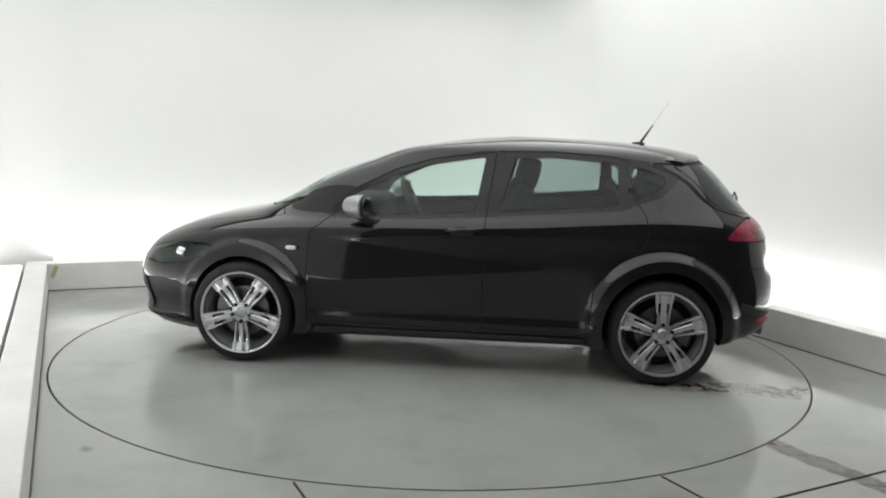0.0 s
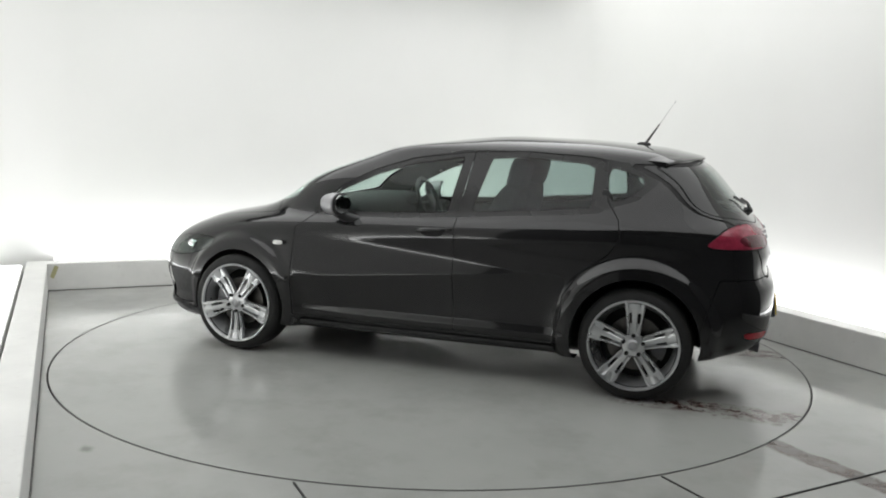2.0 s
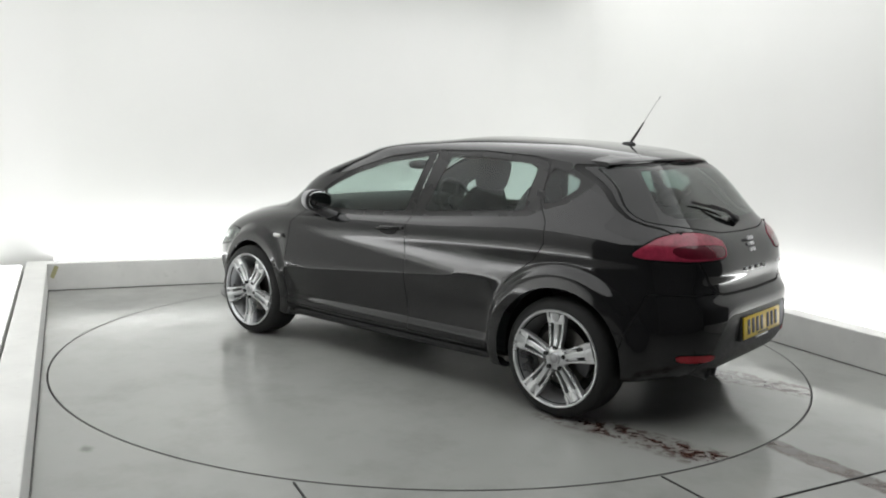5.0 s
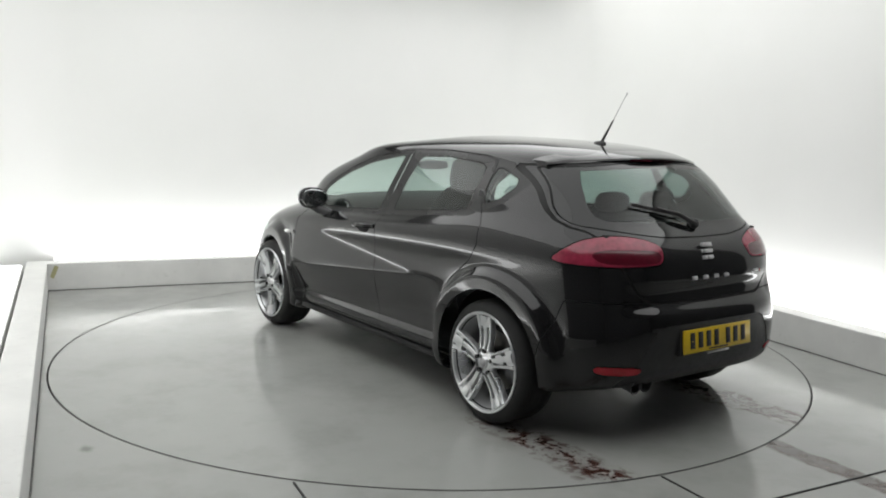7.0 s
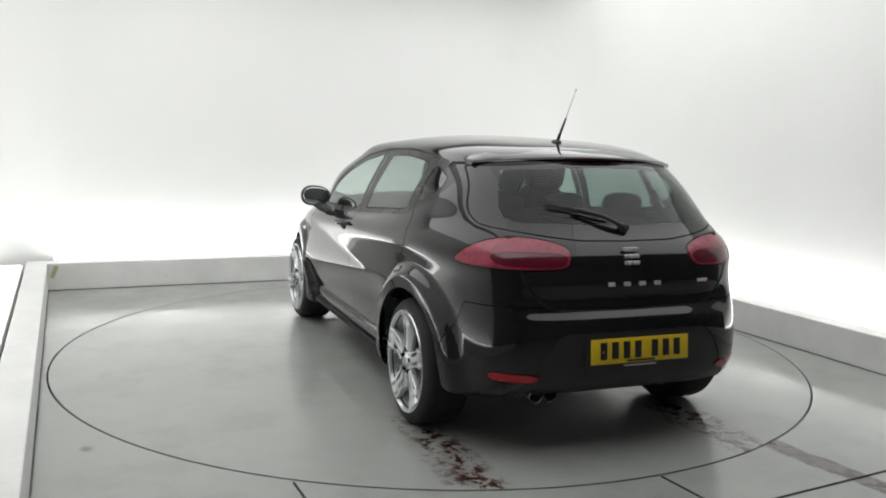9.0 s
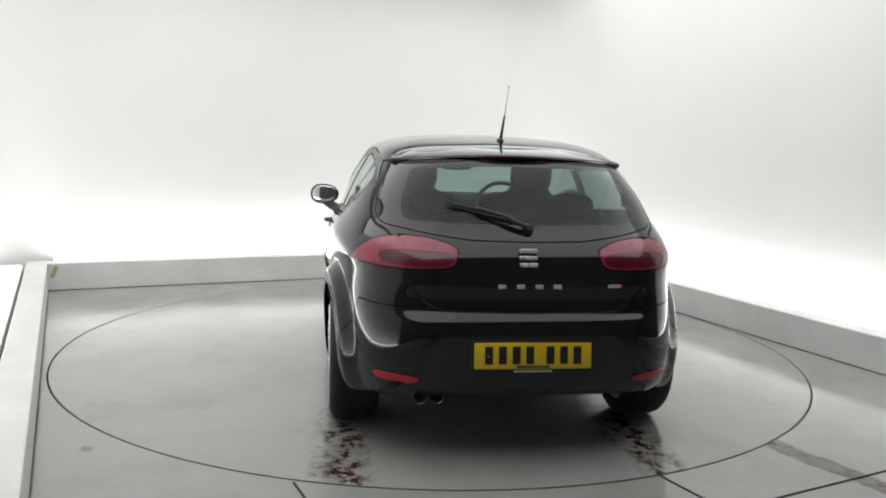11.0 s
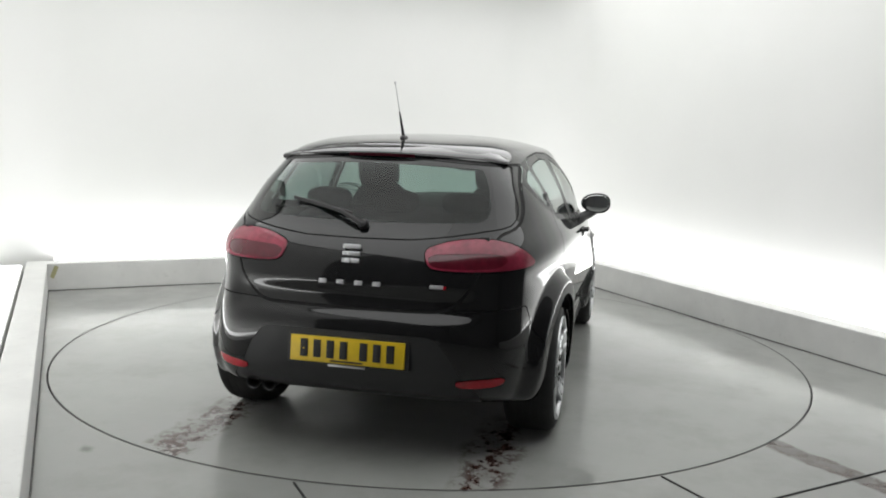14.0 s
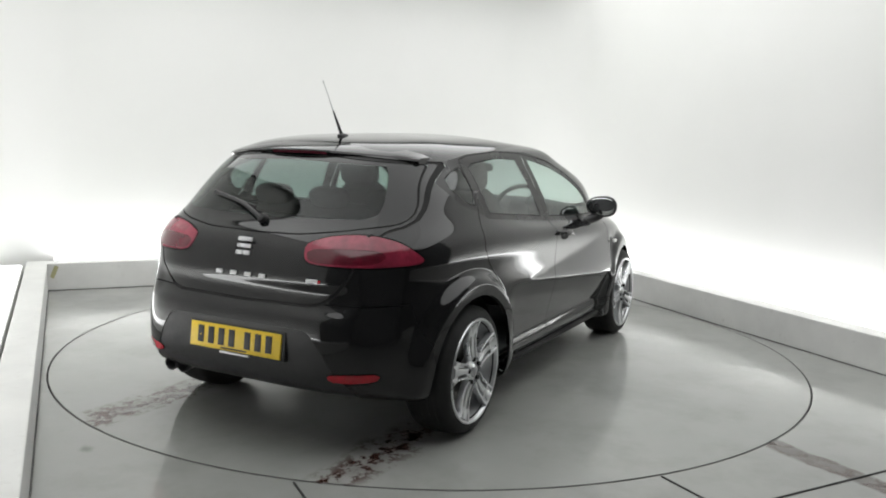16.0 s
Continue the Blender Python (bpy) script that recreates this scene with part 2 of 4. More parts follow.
def build_booth():
    # floor with a round opening for the turntable, out to the walls
    n, r = 160, TABLE_R + 0.005
    bm = bmesh.new()
    inner, outer = [], []
    inv = ROOM.inverted()
    mid = inv @ Vector((0, 0, 0))
    lo, hi = Vector((-0.7, -ROOM_L - 0.1)), Vector((ROOM_W + 0.7, 0.7))
    for i in range(n):
        a = 2 * math.pi * (i + 0.5) / n
        d = Vector((math.cos(a) or 1e-6, math.sin(a) or 1e-6))
        k = min(((hi.x - mid.x) if d.x > 0 else (lo.x - mid.x)) / (d.x or 1e-9), ((hi.y - mid.y) if d.y > 0 else (lo.y - mid.y)) / (d.y or 1e-9))
        inner.append(bm.verts.new(ROOM @ Vector((mid.x + r * d.x, mid.y + r * d.y, 0))))
        outer.append(bm.verts.new(ROOM @ Vector((mid.x + k * d.x, mid.y + k * d.y, 0))))
    low = [bm.verts.new(v.co - Vector((0, 0, 0.06))) for v in inner]
    for i in range(n):
        j = (i + 1) % n
        bm.faces.new((inner[i], outer[i], outer[j], inner[j]))
        bm.faces.new((inner[j], low[j], low[i], inner[i]))
    for cx, cy in ((lo.x, lo.y), (hi.x, lo.y), (lo.x, hi.y), (hi.x, hi.y)):
        near = sorted(outer, key=lambda v: (v.co - ROOM @ Vector((cx, cy, 0))).length)[:2]
        bm.faces.new((near[0], near[1], bm.verts.new(ROOM @ Vector((cx, cy, 0)))))
    bm.normal_update()
    bmesh.ops.reverse_faces(bm, faces=[f for f in bm.faces if f.normal.z < -0.5])
    floor = structure(part("floor", bm, FLOOR, smooth=False), "grey coated concrete floor, damp and stained", "floor")
    structure(part("turntable_pit", prism([(2.6 * math.cos(i * 0.1309), 2.6 * math.sin(i * 0.1309)) for i in range(48)], 0.02, pose(0, 0, -0.09)), GAP, smooth=False), "dark pit floor beneath the turntable", "floor")

    # saw-cut seams in front of the turntable
    for (x0, y0), (x1, y1) in (((-0.56, -2.40), (-0.30, -2.95)), ((1.02, -2.235), (1.42, -3.0)), ((1.20, -2.56), (2.75, -1.75))):
        d = Vector((x1 - x0, y1 - y0))
        m = pose((x0 + x1) / 2, (y0 + y1) / 2, 0.002, 0, 0, math.degrees(math.atan2(d.y, d.x)))
        part("floor_seam", box((d.length, 0.009, 0.004), m), GAP, floor, "dark seam between floor plates", smooth=False)

    # walls: one white sheet bent round the two far corners
    h, t, s = ROOM_H, 0.12, TROUGH
    mid_y = (s - ROOM_L) / 2
    bend = 0.70

    def outline(out):
        pts = [(-s - out, -WHITE_L)]
        for cx, start in ((-s + bend, 180), (ROOM_W + s - bend, 90)):
            pts += [(cx + (bend + out) * math.cos(math.radians(start - 90 * i / 20)), s - bend + (bend + out) * math.sin(math.radians(start - 90 * i / 20))) for i in range(21)]
        return pts + [(ROOM_W + s + out, -WHITE_L)]

    bm = bmesh.new()
    rows = [[bm.verts.new(ROOM @ Vector((x, y, z))) for x, y in outline(out)] for out, z in ((0, 0), (0, h), (t, h), (t, 0))]
    for a, b in zip(rows, rows[1:] + rows[:1]):
        for i in range(len(a) - 1):
            bm.faces.new((a[i], a[i + 1], b[i + 1], b[i]))
    bmesh.ops.recalc_face_normals(bm, faces=bm.faces[:])
    structure(part("wall", bm, WALL), "plain white booth wall with rounded corners", "wall")
    # dark walls added out of view, so that the black paint mirrors little light
    for name, x in (("wall_bay_a", -s - t / 2), ("wall_bay_b", ROOM_W + s + t / 2)):
        structure(part(name, box((t, ROOM_L - WHITE_L + 0.2, h), ROOM @ pose(x, -(ROOM_L + WHITE_L + 0.2) / 2, h / 2)), DARK, smooth=False), "unseen dark grey side wall, added for the car's dark reflections", "wall")
    structure(part("wall_unseen_end", box((ROOM_W + 2 * s, t, h), ROOM @ pose(ROOM_W / 2, -ROOM_L - t / 2, h / 2), 0.004), DARK, smooth=False), "unseen dark grey end wall, added for the car's dark reflections", "wall")
    structure(part("ceiling", box((ROOM_W + 2 * s + 2 * t, ROOM_L + s + 2 * t, 0.12), ROOM @ pose(ROOM_W / 2, mid_y, h + 0.06)), CEILING, smooth=False), "plain dark grey booth ceiling", "ceiling")

    # low upstand round three sides
    k, kt = KERB_H, KERB_T
    upstands = []
    for name, size, at in (("upstand_far", (ROOM_W + 2 * kt, kt, k), (ROOM_W / 2, kt / 2, k / 2)),
                           ("upstand_side_a", (kt, 7.3, k), (-kt / 2 - 0.033, -3.652, k / 2, 0, 0, -0.52)),
                           ("upstand_side_b", (kt, 8.0, k), (ROOM_W + kt / 2, -4.002, k / 2))):
        upstands.append(structure(part(name, box(size, ROOM @ pose(*at), 0.006, 2), KERB, smooth=False), "low white scuffed upstand along the wall", "upstand"))
    # dirty joint where the upstand meets the floor
    for i, (size, at) in enumerate((((ROOM_W, 0.008, 0.005), (ROOM_W / 2, -0.004, 0.0025)), ((0.008, 7.3, 0.005), (0.004 - 0.033, -3.66, 0.0025, 0, 0, -0.52)), ((0.008, 8.0, 0.005), (ROOM_W - 0.004, -4.01, 0.0025)))):
        part("floor_joint", box(size, ROOM @ pose(*at)), DIRT, upstands[i], "dark dirty joint at the floor", smooth=False)
    # scrap of tape in the corner
    part("tape_scrap", box((0.035, 0.003, 0.11), ROOM @ pose(0.055, -0.0015, 0.165, 0, 22)), STAIN, upstands[0], "yellowed scrap of tape", smooth=False)

    # luminous covers of the strips behind the upstand
    for size, at, turn in ((ROOM_W - 0.1, (ROOM_W / 2, COVE_Y), 0), (5.3, (-COVE_Y, -2.66), 89.48), (5.3, (ROOM_W + COVE_Y, -2.66), 90)):
        cove = tagged(new("cove_light"), "white luminous strip light behind the upstand", "strip light", "strip lights")
        part("housing", box((size, 0.24, KERB_H - 0.012), pose(0, 0, (KERB_H - 0.012) / 2), 0.002), KERB, cove, smooth=False)
        part("diffuser", box((size - 0.02, 0.22, 0.010), pose(0, 0, KERB_H - 0.006), 0.002), COVER, cove, "bright diffuser cover", smooth=False)
        cove.matrix_world = ROOM @ pose(at[0], at[1], 0, 0, 0, turn)

    # ceiling fittings
    for cx, cy, px, py, watts in PANELS:
        fitting = tagged(new("ceiling_light"), "broad white luminous ceiling panel", "ceiling light", "ceiling lights")
        part("frame", box((px + 0.006, py + 0.04, 0.045), pose(0, 0, -0.0225), 0.004), KERB, fitting)
        part("diffuser", box((px, py, 0.008), pose(0, 0, -0.049), 0.002), LAMP, fitting)
        fitting.matrix_world = ROOM @ pose(cx, cy, ROOM_H)


def build_turntable():
    n = 160
    bm = lathe([(0.0001, 0.0), (TABLE_R * 0.5, 0.0), (TABLE_R - 0.004, 0.0), (TABLE_R, -0.004), (TABLE_R, -0.05)], n)
    bmesh.ops.reverse_faces(bm, faces=bm.faces[:])
    top = tagged(new("turntable"), "round grey coated turntable with rusty tyre tracks", "turntable")
    part("plate", bm, TABLE, top, smooth=False)
    part("rim", lathe([(TABLE_R - 0.0005, 0.0008), (TABLE_R - 0.007, 0.0008)], n), GAP, top, "dark rim edge", smooth=False)
    return top


build_booth()
turntable = build_turntable()
# ---------------------------------------------------------------- the car's skin
def pchip(xs, ys, x):
    """Smooth curve through a few points, with no overshoot."""
    xs, ys = np.array(xs, float), np.array(ys, float)
    h, dl = np.diff(xs), np.diff(ys) / np.diff(xs)
    m = np.zeros(len(xs))
    m[0], m[-1] = dl[0], dl[-1]
    for i in range(1, len(xs) - 1):
        if dl[i - 1] * dl[i] > 0:
            w1, w2 = 2 * h[i] + h[i - 1], h[i] + 2 * h[i - 1]
            m[i] = (w1 + w2) / (w1 / dl[i - 1] + w2 / dl[i])
    x = np.clip(x, xs[0], xs[-1])
    i = np.clip(np.searchsorted(xs, x) - 1, 0, len(h) - 1)
    s = (x - xs[i]) / h[i]
    return ys[i] * (1 + 2 * s) * (1 - s) ** 2 + m[i] * h[i] * s * (1 - s) ** 2 + ys[i + 1] * s * s * (3 - 2 * s) + m[i + 1] * h[i] * s * s * (s - 1)


def spline_rows(t, rows, q):
    """Natural cubic spline through whole rows of points."""
    n = len(t)
    h = np.diff(t)
    a = np.zeros((n, n))
    a[0, 0] = a[-1, -1] = 1
    flat = rows.reshape(n, -1)
    rhs = np.zeros_like(flat)
    for i in range(1, n - 1):
        a[i, i - 1:i + 2] = h[i - 1], 2 * (h[i - 1] + h[i]), h[i]
        rhs[i] = 6 * ((flat[i + 1] - flat[i]) / h[i] - (flat[i] - flat[i - 1]) / h[i - 1])
    mm = np.linalg.solve(a, rhs)
    i = np.clip(np.searchsorted(t, q) - 1, 0, n - 2)
    u, v, hh = (t[i + 1] - q)[:, None], (q - t[i])[:, None], h[i][:, None]
    out = (mm[i] * u ** 3 + mm[i + 1] * v ** 3) / (6 * hh) + (flat[i] / hh - mm[i] * hh / 6) * u + (flat[i + 1] / hh - mm[i + 1] * hh / 6) * v
    return out.reshape(len(q), *rows.shape[1:])


COLS = 280


def hoop(xf, xr, w, nf, nr, heights, xm=-0.1, crown=0.0):
    """Half of a line round the car, from the middle of its front to the middle of its rear.
    heights: (x, z) from the rear to the front."""
    a = np.linspace(0, math.pi, 1600)
    c, s = np.cos(a), np.sin(a)
    n = np.where(c > 0, nf, nr)
    reach = np.where(c > 0, xf - xm, xm - xr)
    x = xm + reach * np.sign(c) * np.abs(c) ** (2 / n)
    y = w * np.abs(s) ** (2 / n)
    z = pchip([p[0] for p in heights], [p[1] for p in heights], x) - crown * (y / max(w, 0.05)) ** 2 * (np.abs(x - xm) / reach) ** 2
    pts = np.stack([x, y, z], 1)
    run = np.concatenate([[0], np.cumsum(np.hypot(np.diff(x), np.diff(y)))])
    q = np.linspace(0, run[-1], COLS)
    out = np.stack([np.interp(q, run, pts[:, i]) for i in range(3)], 1)
    return np.concatenate([out, q[:, None], (run[-1] - q)[:, None]], 1)


def skin_grid():
    hoops = [
        hoop(2.0, -1.84, 0.70, 4.2, 5.0, [(-1.84, 0.27), (-1.0, 0.20), (1.0, 0.19), (1.95, 0.20)]),
        hoop(2.125, -1.955, 0.815, 4.2, 5.0, [(-1.955, 0.305), (-1.6, 0.25), (-1.0, 0.215), (1.0, 0.20), (2.09, 0.22)]),
        hoop(2.14, -2.000, 0.840, 3.8, 5.1, [(-2.000, 0.365), (-1.0, 0.285), (1.0, 0.265), (2.14, 0.29)]),
        hoop(2.17, -2.020, 0.850, 3.8, 5.1, [(-2.020, 0.47), (-1.2, 0.42), (1.2, 0.41), (2.17, 0.41)]),
        hoop(2.17, -2.025, 0.858, 3.8, 4.7, [(-2.025, 0.61), (-1.6, 0.59), (-0.6, 0.56), (1.0, 0.54), (2.17, 0.53)]),
        hoop(2.135, -1.995, 0.858, 3.7, 4.6, [(-1.995, 0.72), (-1.5, 0.72), (-0.5, 0.69), (1.0, 0.66), (2.135, 0.62)]),
        hoop(2.08, -1.978, 0.862, 3.5, 4.5, [(-1.978, 0.81), (-1.3, 0.82), (0.0, 0.79), (1.0, 0.75), (2.08, 0.69)]),
        hoop(1.97, -1.956, 0.866, 3.3, 4.5, [(-1.956, 0.90), (-1.3, 0.915), (-0.3, 0.885), (1.0, 0.830), (1.97, 0.760)]),
        hoop(1.69, -1.895, 0.838, 3.2, 4.5, [(-1.895, 0.985), (-1.3, 1.00), (-0.3, 0.945), (1.0, 0.896), (1.69, 0.864)]),
        hoop(1.27, -1.832, 0.795, 3.9, 4.5, [(-1.832, 1.045), (-1.3, 1.075), (-0.3, 0.995), (0.6, 0.968), (1.27, 0.960)]),
        hoop(0.875, -1.735, 0.728, 8.0, 4.2, [(-1.735, 1.16), (-1.3, 1.185), (-0.3, 1.155), (0.4, 1.14), (0.875, 1.158)], -0.45),
        hoop(0.50, -1.622, 0.646, 8.5, 4.2, [(-1.622, 1.285), (-1.2, 1.300), (-0.3, 1.315), (0.2, 1.31), (0.50, 1.303)], -0.55),
        hoop(0.33, -1.545, 0.600, 7.5, 3.8, [(-1.545, 1.345), (-1.2, 1.364), (-0.4, 1.379), (0.1, 1.378), (0.33, 1.364)], -0.6),
        hoop(0.14, -1.43, 0.460, 3.0, 3.4, [(-1.43, 1.396), (-1.0, 1.422), (-0.4, 1.431), (0.14, 1.404)], -0.6),
        hoop(-0.06, -1.26, 0.24, 2.6, 2.8, [(-1.26, 1.424), (-0.9, 1.444), (-0.4, 1.453), (-0.06, 1.434)], -0.6),
        hoop(-0.16, -1.10, 0.0, 2.4, 2.4, [(-1.10, 1.438), (-0.8, 1.453), (-0.4, 1.459), (-0.16, 1.444)], -0.6),
    ]
    rows = np.array(hoops)
    mid = rows[:, COLS // 2, :3]
    step = np.linalg.norm(np.diff(mid, axis=0), axis=1) + np.linalg.norm(np.diff(rows[:, 0, :3], axis=0), axis=1) * 0.5
    t = np.concatenate([[0], np.cumsum(step ** 0.6)])
    q = np.unique(np.concatenate([np.linspace(a, b, 23 if 3 <= i <= 7 else 10) for i, (a, b) in enumerate(zip(t, t[1:]))]))
    g = spline_rows(t, rows, q)
    g[:, :, 1] = np.maximum(g[:, :, 1], 0)
    g[:, 0, 1] = g[:, -1, 1] = 0
    g[-1, :, 1] = 0
    return g


def smooth_step(a, b, x):
    s = np.clip((x - a) / (b - a), 0, 1)
    return s * s * (3 - 2 * s)


FRONT_AXLE, REAR_AXLE, WHEEL_R = 1.289, -1.289, 0.318
ARCH_F, ARCH_R = (1.289, 0.320, 0.352), (-1.289, 0.335, 0.358)


def shape_skin(g):
    """Presses the arches, the slanting crease and the tailgate's hollow into the skin."""
    x, y, z = g[:, :, 0], g[:, :, 1].copy(), g[:, :, 2]
    side = smooth_step(0.55, 0.75, y) * (np.abs(x) < 1.95)
    # slanting crease from the front wing to the rear door: below it the side leans out down to the lower line, then turns under
    crease = 0.820 - (0.864 - x) * 0.1035
    lower = np.minimum(0.535 + (0.862 - x) * 0.092, 0.675)
    span = np.maximum(crease - lower, 0.0)
    soft = 0.006
    fall = soft * np.log1p(np.exp(np.clip((crease - z) / soft, -40, 40)))
    lean = np.minimum(fall, span) * 0.15
    turn_under = np.clip((z - 0.33) / (lower - 0.33), 0, 1)
    y = y + side * lean * turn_under * smooth_step(1.02, 0.86, x)
    # under the lower line the doors draw in, down to the sill
    under = soft * np.log1p(np.exp(np.clip((lower - z) / soft, -40, 40)))
    y = y - side * 0.15 * np.minimum(under, 0.21) * smooth_step(-0.93, -0.76, x) * smooth_step(0.95, 0.82, x)
    # a lower lip along the foot of the doors
    y = y + side * 0.014 * smooth_step(0.36, 0.32, z) * smooth_step(0.24, 0.30, z) * smooth_step(-0.95, -0.8, x) * smooth_step(0.95, 0.85, x)
    # arches: a raised lip
    for (cx, cz, r), amp in ((ARCH_F, 0.038), (ARCH_R, 0.050)):
        d = np.hypot(x - cx, z - cz) - r
        y = y + side * amp * smooth_step(0.125, 0.055, d) * smooth_step(-0.05, 0.0, d + 0.02)
    g[:, :, 1] = np.where(y < 0, 0, y)
    # the tailgate above the bumper is set in
    rear = smooth_step(-1.8, -2.0, x)
    g[:, :, 0] = x + rear * 0.024 * smooth_step(0.635, 0.700, z) * smooth_step(0.82, 0.72, z) * smooth_step(0.62, 0.52, g[:, :, 1])
    return g


def tri_skin():
    g = shape_skin(skin_grid())
    r, c = g.shape[:2]
    i = np.arange(r * c).reshape(r, c)
    a, b, d, e = i[:-1, :-1].ravel(), i[:-1, 1:].ravel(), i[1:, 1:].ravel(), i[1:, :-1].ravel()
    tris = np.concatenate([np.stack([a, b, d], 1), np.stack([a, d, e], 1)])
    v = g.reshape(-1, 5)
    n = np.cross(v[tris[:, 1], :3] - v[tris[:, 0], :3], v[tris[:, 2], :3] - v[tris[:, 0], :3])
    vn = np.zeros((len(v), 3))
    for k in range(3):
        np.add.at(vn, tris[:, k], n)
    # the seam in the middle has no sideways tilt
    vn[v[:, 1] < 1e-6, 1] = 0
    vn /= np.linalg.norm(vn, axis=1)[:, None] + 1e-12
    if (vn * (v[:, :3] - np.array([0, 0, 0.6])))[:, :].sum() < 0:
        vn, tris = -vn, tris[:, ::-1]
    keep = np.linalg.norm(n, axis=1) > 1e-10
    return np.concatenate([v, vn], 1), tris[keep]


def cut(mesh, field):
    """Splits a triangle mesh along field = 0. Returns (inside: field < 0, outside)."""
    v, tris = mesh
    f = field(v)
    f = np.where(np.abs(f) < 1e-7, 1e-7, f)
    neg = f[tris] < 0
    count = neg.sum(1)
    ins, out = [tris[count == 3]], [tris[count == 0]]
    extra, made = [], {}
    base = len(v)

    def mid(a, b):
        key = (a, b) if a < b else (b, a)
        if key not in made:
            s = f[a] / (f[a] - f[b])
            made[key] = base + len(extra)
            extra.append(v[a] + s * (v[b] - v[a]))
        return made[key]

    new_in, new_out = [], []
    for tri, ng in zip(tris[(count == 1) | (count == 2)], neg[(count == 1) | (count == 2)]):
        lone = ng if ng.sum() == 1 else ~ng
        k = int(np.argmax(lone))
        a, b, c = int(tri[k]), int(tri[(k + 1) % 3]), int(tri[(k + 2) % 3])
        p, q = mid(a, b), mid(a, c)
        one, two = [(a, p, q)], [(p, b, c), (p, c, q)]
        if ng[k]:
            new_in += one
            new_out += two
        else:
            new_out += one
            new_in += two
    if new_in:
        ins.append(np.array(new_in))
        out.append(np.array(new_out))
    allv = np.concatenate([v, np.array(extra)]) if extra else v
    return (allv, np.concatenate(ins)), (allv, np.concatenate(out))


def polygon(points, u, w, radius=0.0):
    """Signed distance to a polygon with rounded corners; negative inside."""
    pts = np.array(points, float)
    d = np.full(len(u), 1e9)
    sign = np.ones(len(u))
    for (ax, ay), (bx, by) in zip(pts, np.roll(pts, -1, 0)):
        ex, ey, px, py = bx - ax, by - ay, u - ax, w - ay
        h = np.clip((px * ex + py * ey) / (ex * ex + ey * ey), 0, 1)
        d = np.minimum(d, (px - ex * h) ** 2 + (py - ey * h) ** 2)
        c1, c2, c3 = py >= 0, w < by, ex * py > ey * px
        sign = np.where((c1 & c2 & c3) | (~c1 & ~c2 & ~c3), -sign, sign)
    return sign * np.sqrt(d) - radius


def arch_field(v, spec):
    cx, cz, r = spec
    d = np.hypot(v[:, 0] - cx, np.maximum(v[:, 2] - cz, -10)) - r
    return np.where(v[:, 1] > 0.35, d, 1.0)


def side_field(points, radius=0.02, low=0.4):
    return lambda v: np.where((v[:, 1] > low), polygon(points, v[:, 0], v[:, 2], radius), 1.0)


def end_field(points, sign, radius=0.02, start=1.0):
    return lambda v: np.where(v[:, 0] * sign > start, polygon(points, v[:, 1], v[:, 2], radius), 1.0)


def round_field(points, column, radius=0.02):
    """Points given as (way round the skin from the middle of the front (3) or rear (4), height)."""
    return lambda v: np.where(v[:, column] < 1.6, polygon(points, v[:, column], v[:, 2], radius), 1.0)


def compact(mesh):
    v, tris = mesh
    used, back = np.unique(tris, return_inverse=True)
    return v[used], back.reshape(-1, 3)


def sheet(name, mesh, material, parent, side, label="", push=0.0, thick=0.0):
    """Links a piece of the skin: side 1 or -1, or 0 for both halves joined."""
    v, tris = compact(mesh)
    if len(tris) == 0:
        return None
    pos, nor = v[:, :3] + v[:, 5:8] * push, v[:, 5:8]
    if thick:
        # an inner layer and a closed edge
        n = len(pos)
        edges = {}
        for t in tris:
            for a, b in ((t[0], t[1]), (t[1], t[2]), (t[2], t[0])):
                edges[(a, b)] = edges.get((a, b), 0) + 1
        rim = [(a, b) for a, b in edges if (b, a) not in edges and not (side == 0 and pos[a, 1] < 1e-5 and pos[b, 1] < 1e-5)]
        skirt = np.array([(b, a, a + n) for a, b in rim] + [(b, a + n, b + n) for a, b in rim]) if rim else np.zeros((0, 3), int)
        pos = np.concatenate([pos, pos - nor * thick])
        nor = np.concatenate([nor, -nor])
        tris = np.concatenate([tris, tris[:, ::-1] + n, skirt]).astype(int)
    flip = np.array([1, -1, 1])
    if side < 0:
        pos, nor, tris = pos * flip, nor * flip, tris[:, ::-1]
    if side == 0:
        n = len(pos)
        other = np.arange(n) + n
        pos2, nor2 = pos * flip, nor * flip
        middle = pos[:, 1] < 1e-5
        other[middle] = np.arange(n)[middle]
        tris = np.concatenate([tris, other[tris[:, ::-1]]])
        pos, nor = np.concatenate([pos, pos2]), np.concatenate([nor, nor2])
    return link_mesh(name, pos, tris, material, parent, label, True, nor)


# ---------------------------------------------------------------- the car
FRONT_WIN = [(0.655, 0.968), (0.585, 1.075), (0.36, 1.185), (0.12, 1.262), (-0.185, 1.312), (-0.135, 1.005), (0.2, 0.985)]
REAR_WIN = [(-0.31, 1.018), (-0.385, 1.312), (-0.62, 1.322), (-0.94, 1.300), (-0.985, 1.280), (-0.99, 1.075)]
QUARTER_WIN = [(-1.105, 1.120), (-1.085, 1.282), (-1.15, 1.272), (-1.290, 1.222), (-1.185, 1.132)]
DLO = [(0.74, 0.955), (0.58, 1.10), (0.36, 1.212), (0.12, 1.288), (-0.2, 1.342), (-0.6, 1.350), (-0.95, 1.332), (-1.17, 1.302), (-1.33, 1.224), (-1.24, 1.140), (-1.09, 1.090), (-1.03, 1.060), (-0.3, 1.000), (0.2, 0.965)]
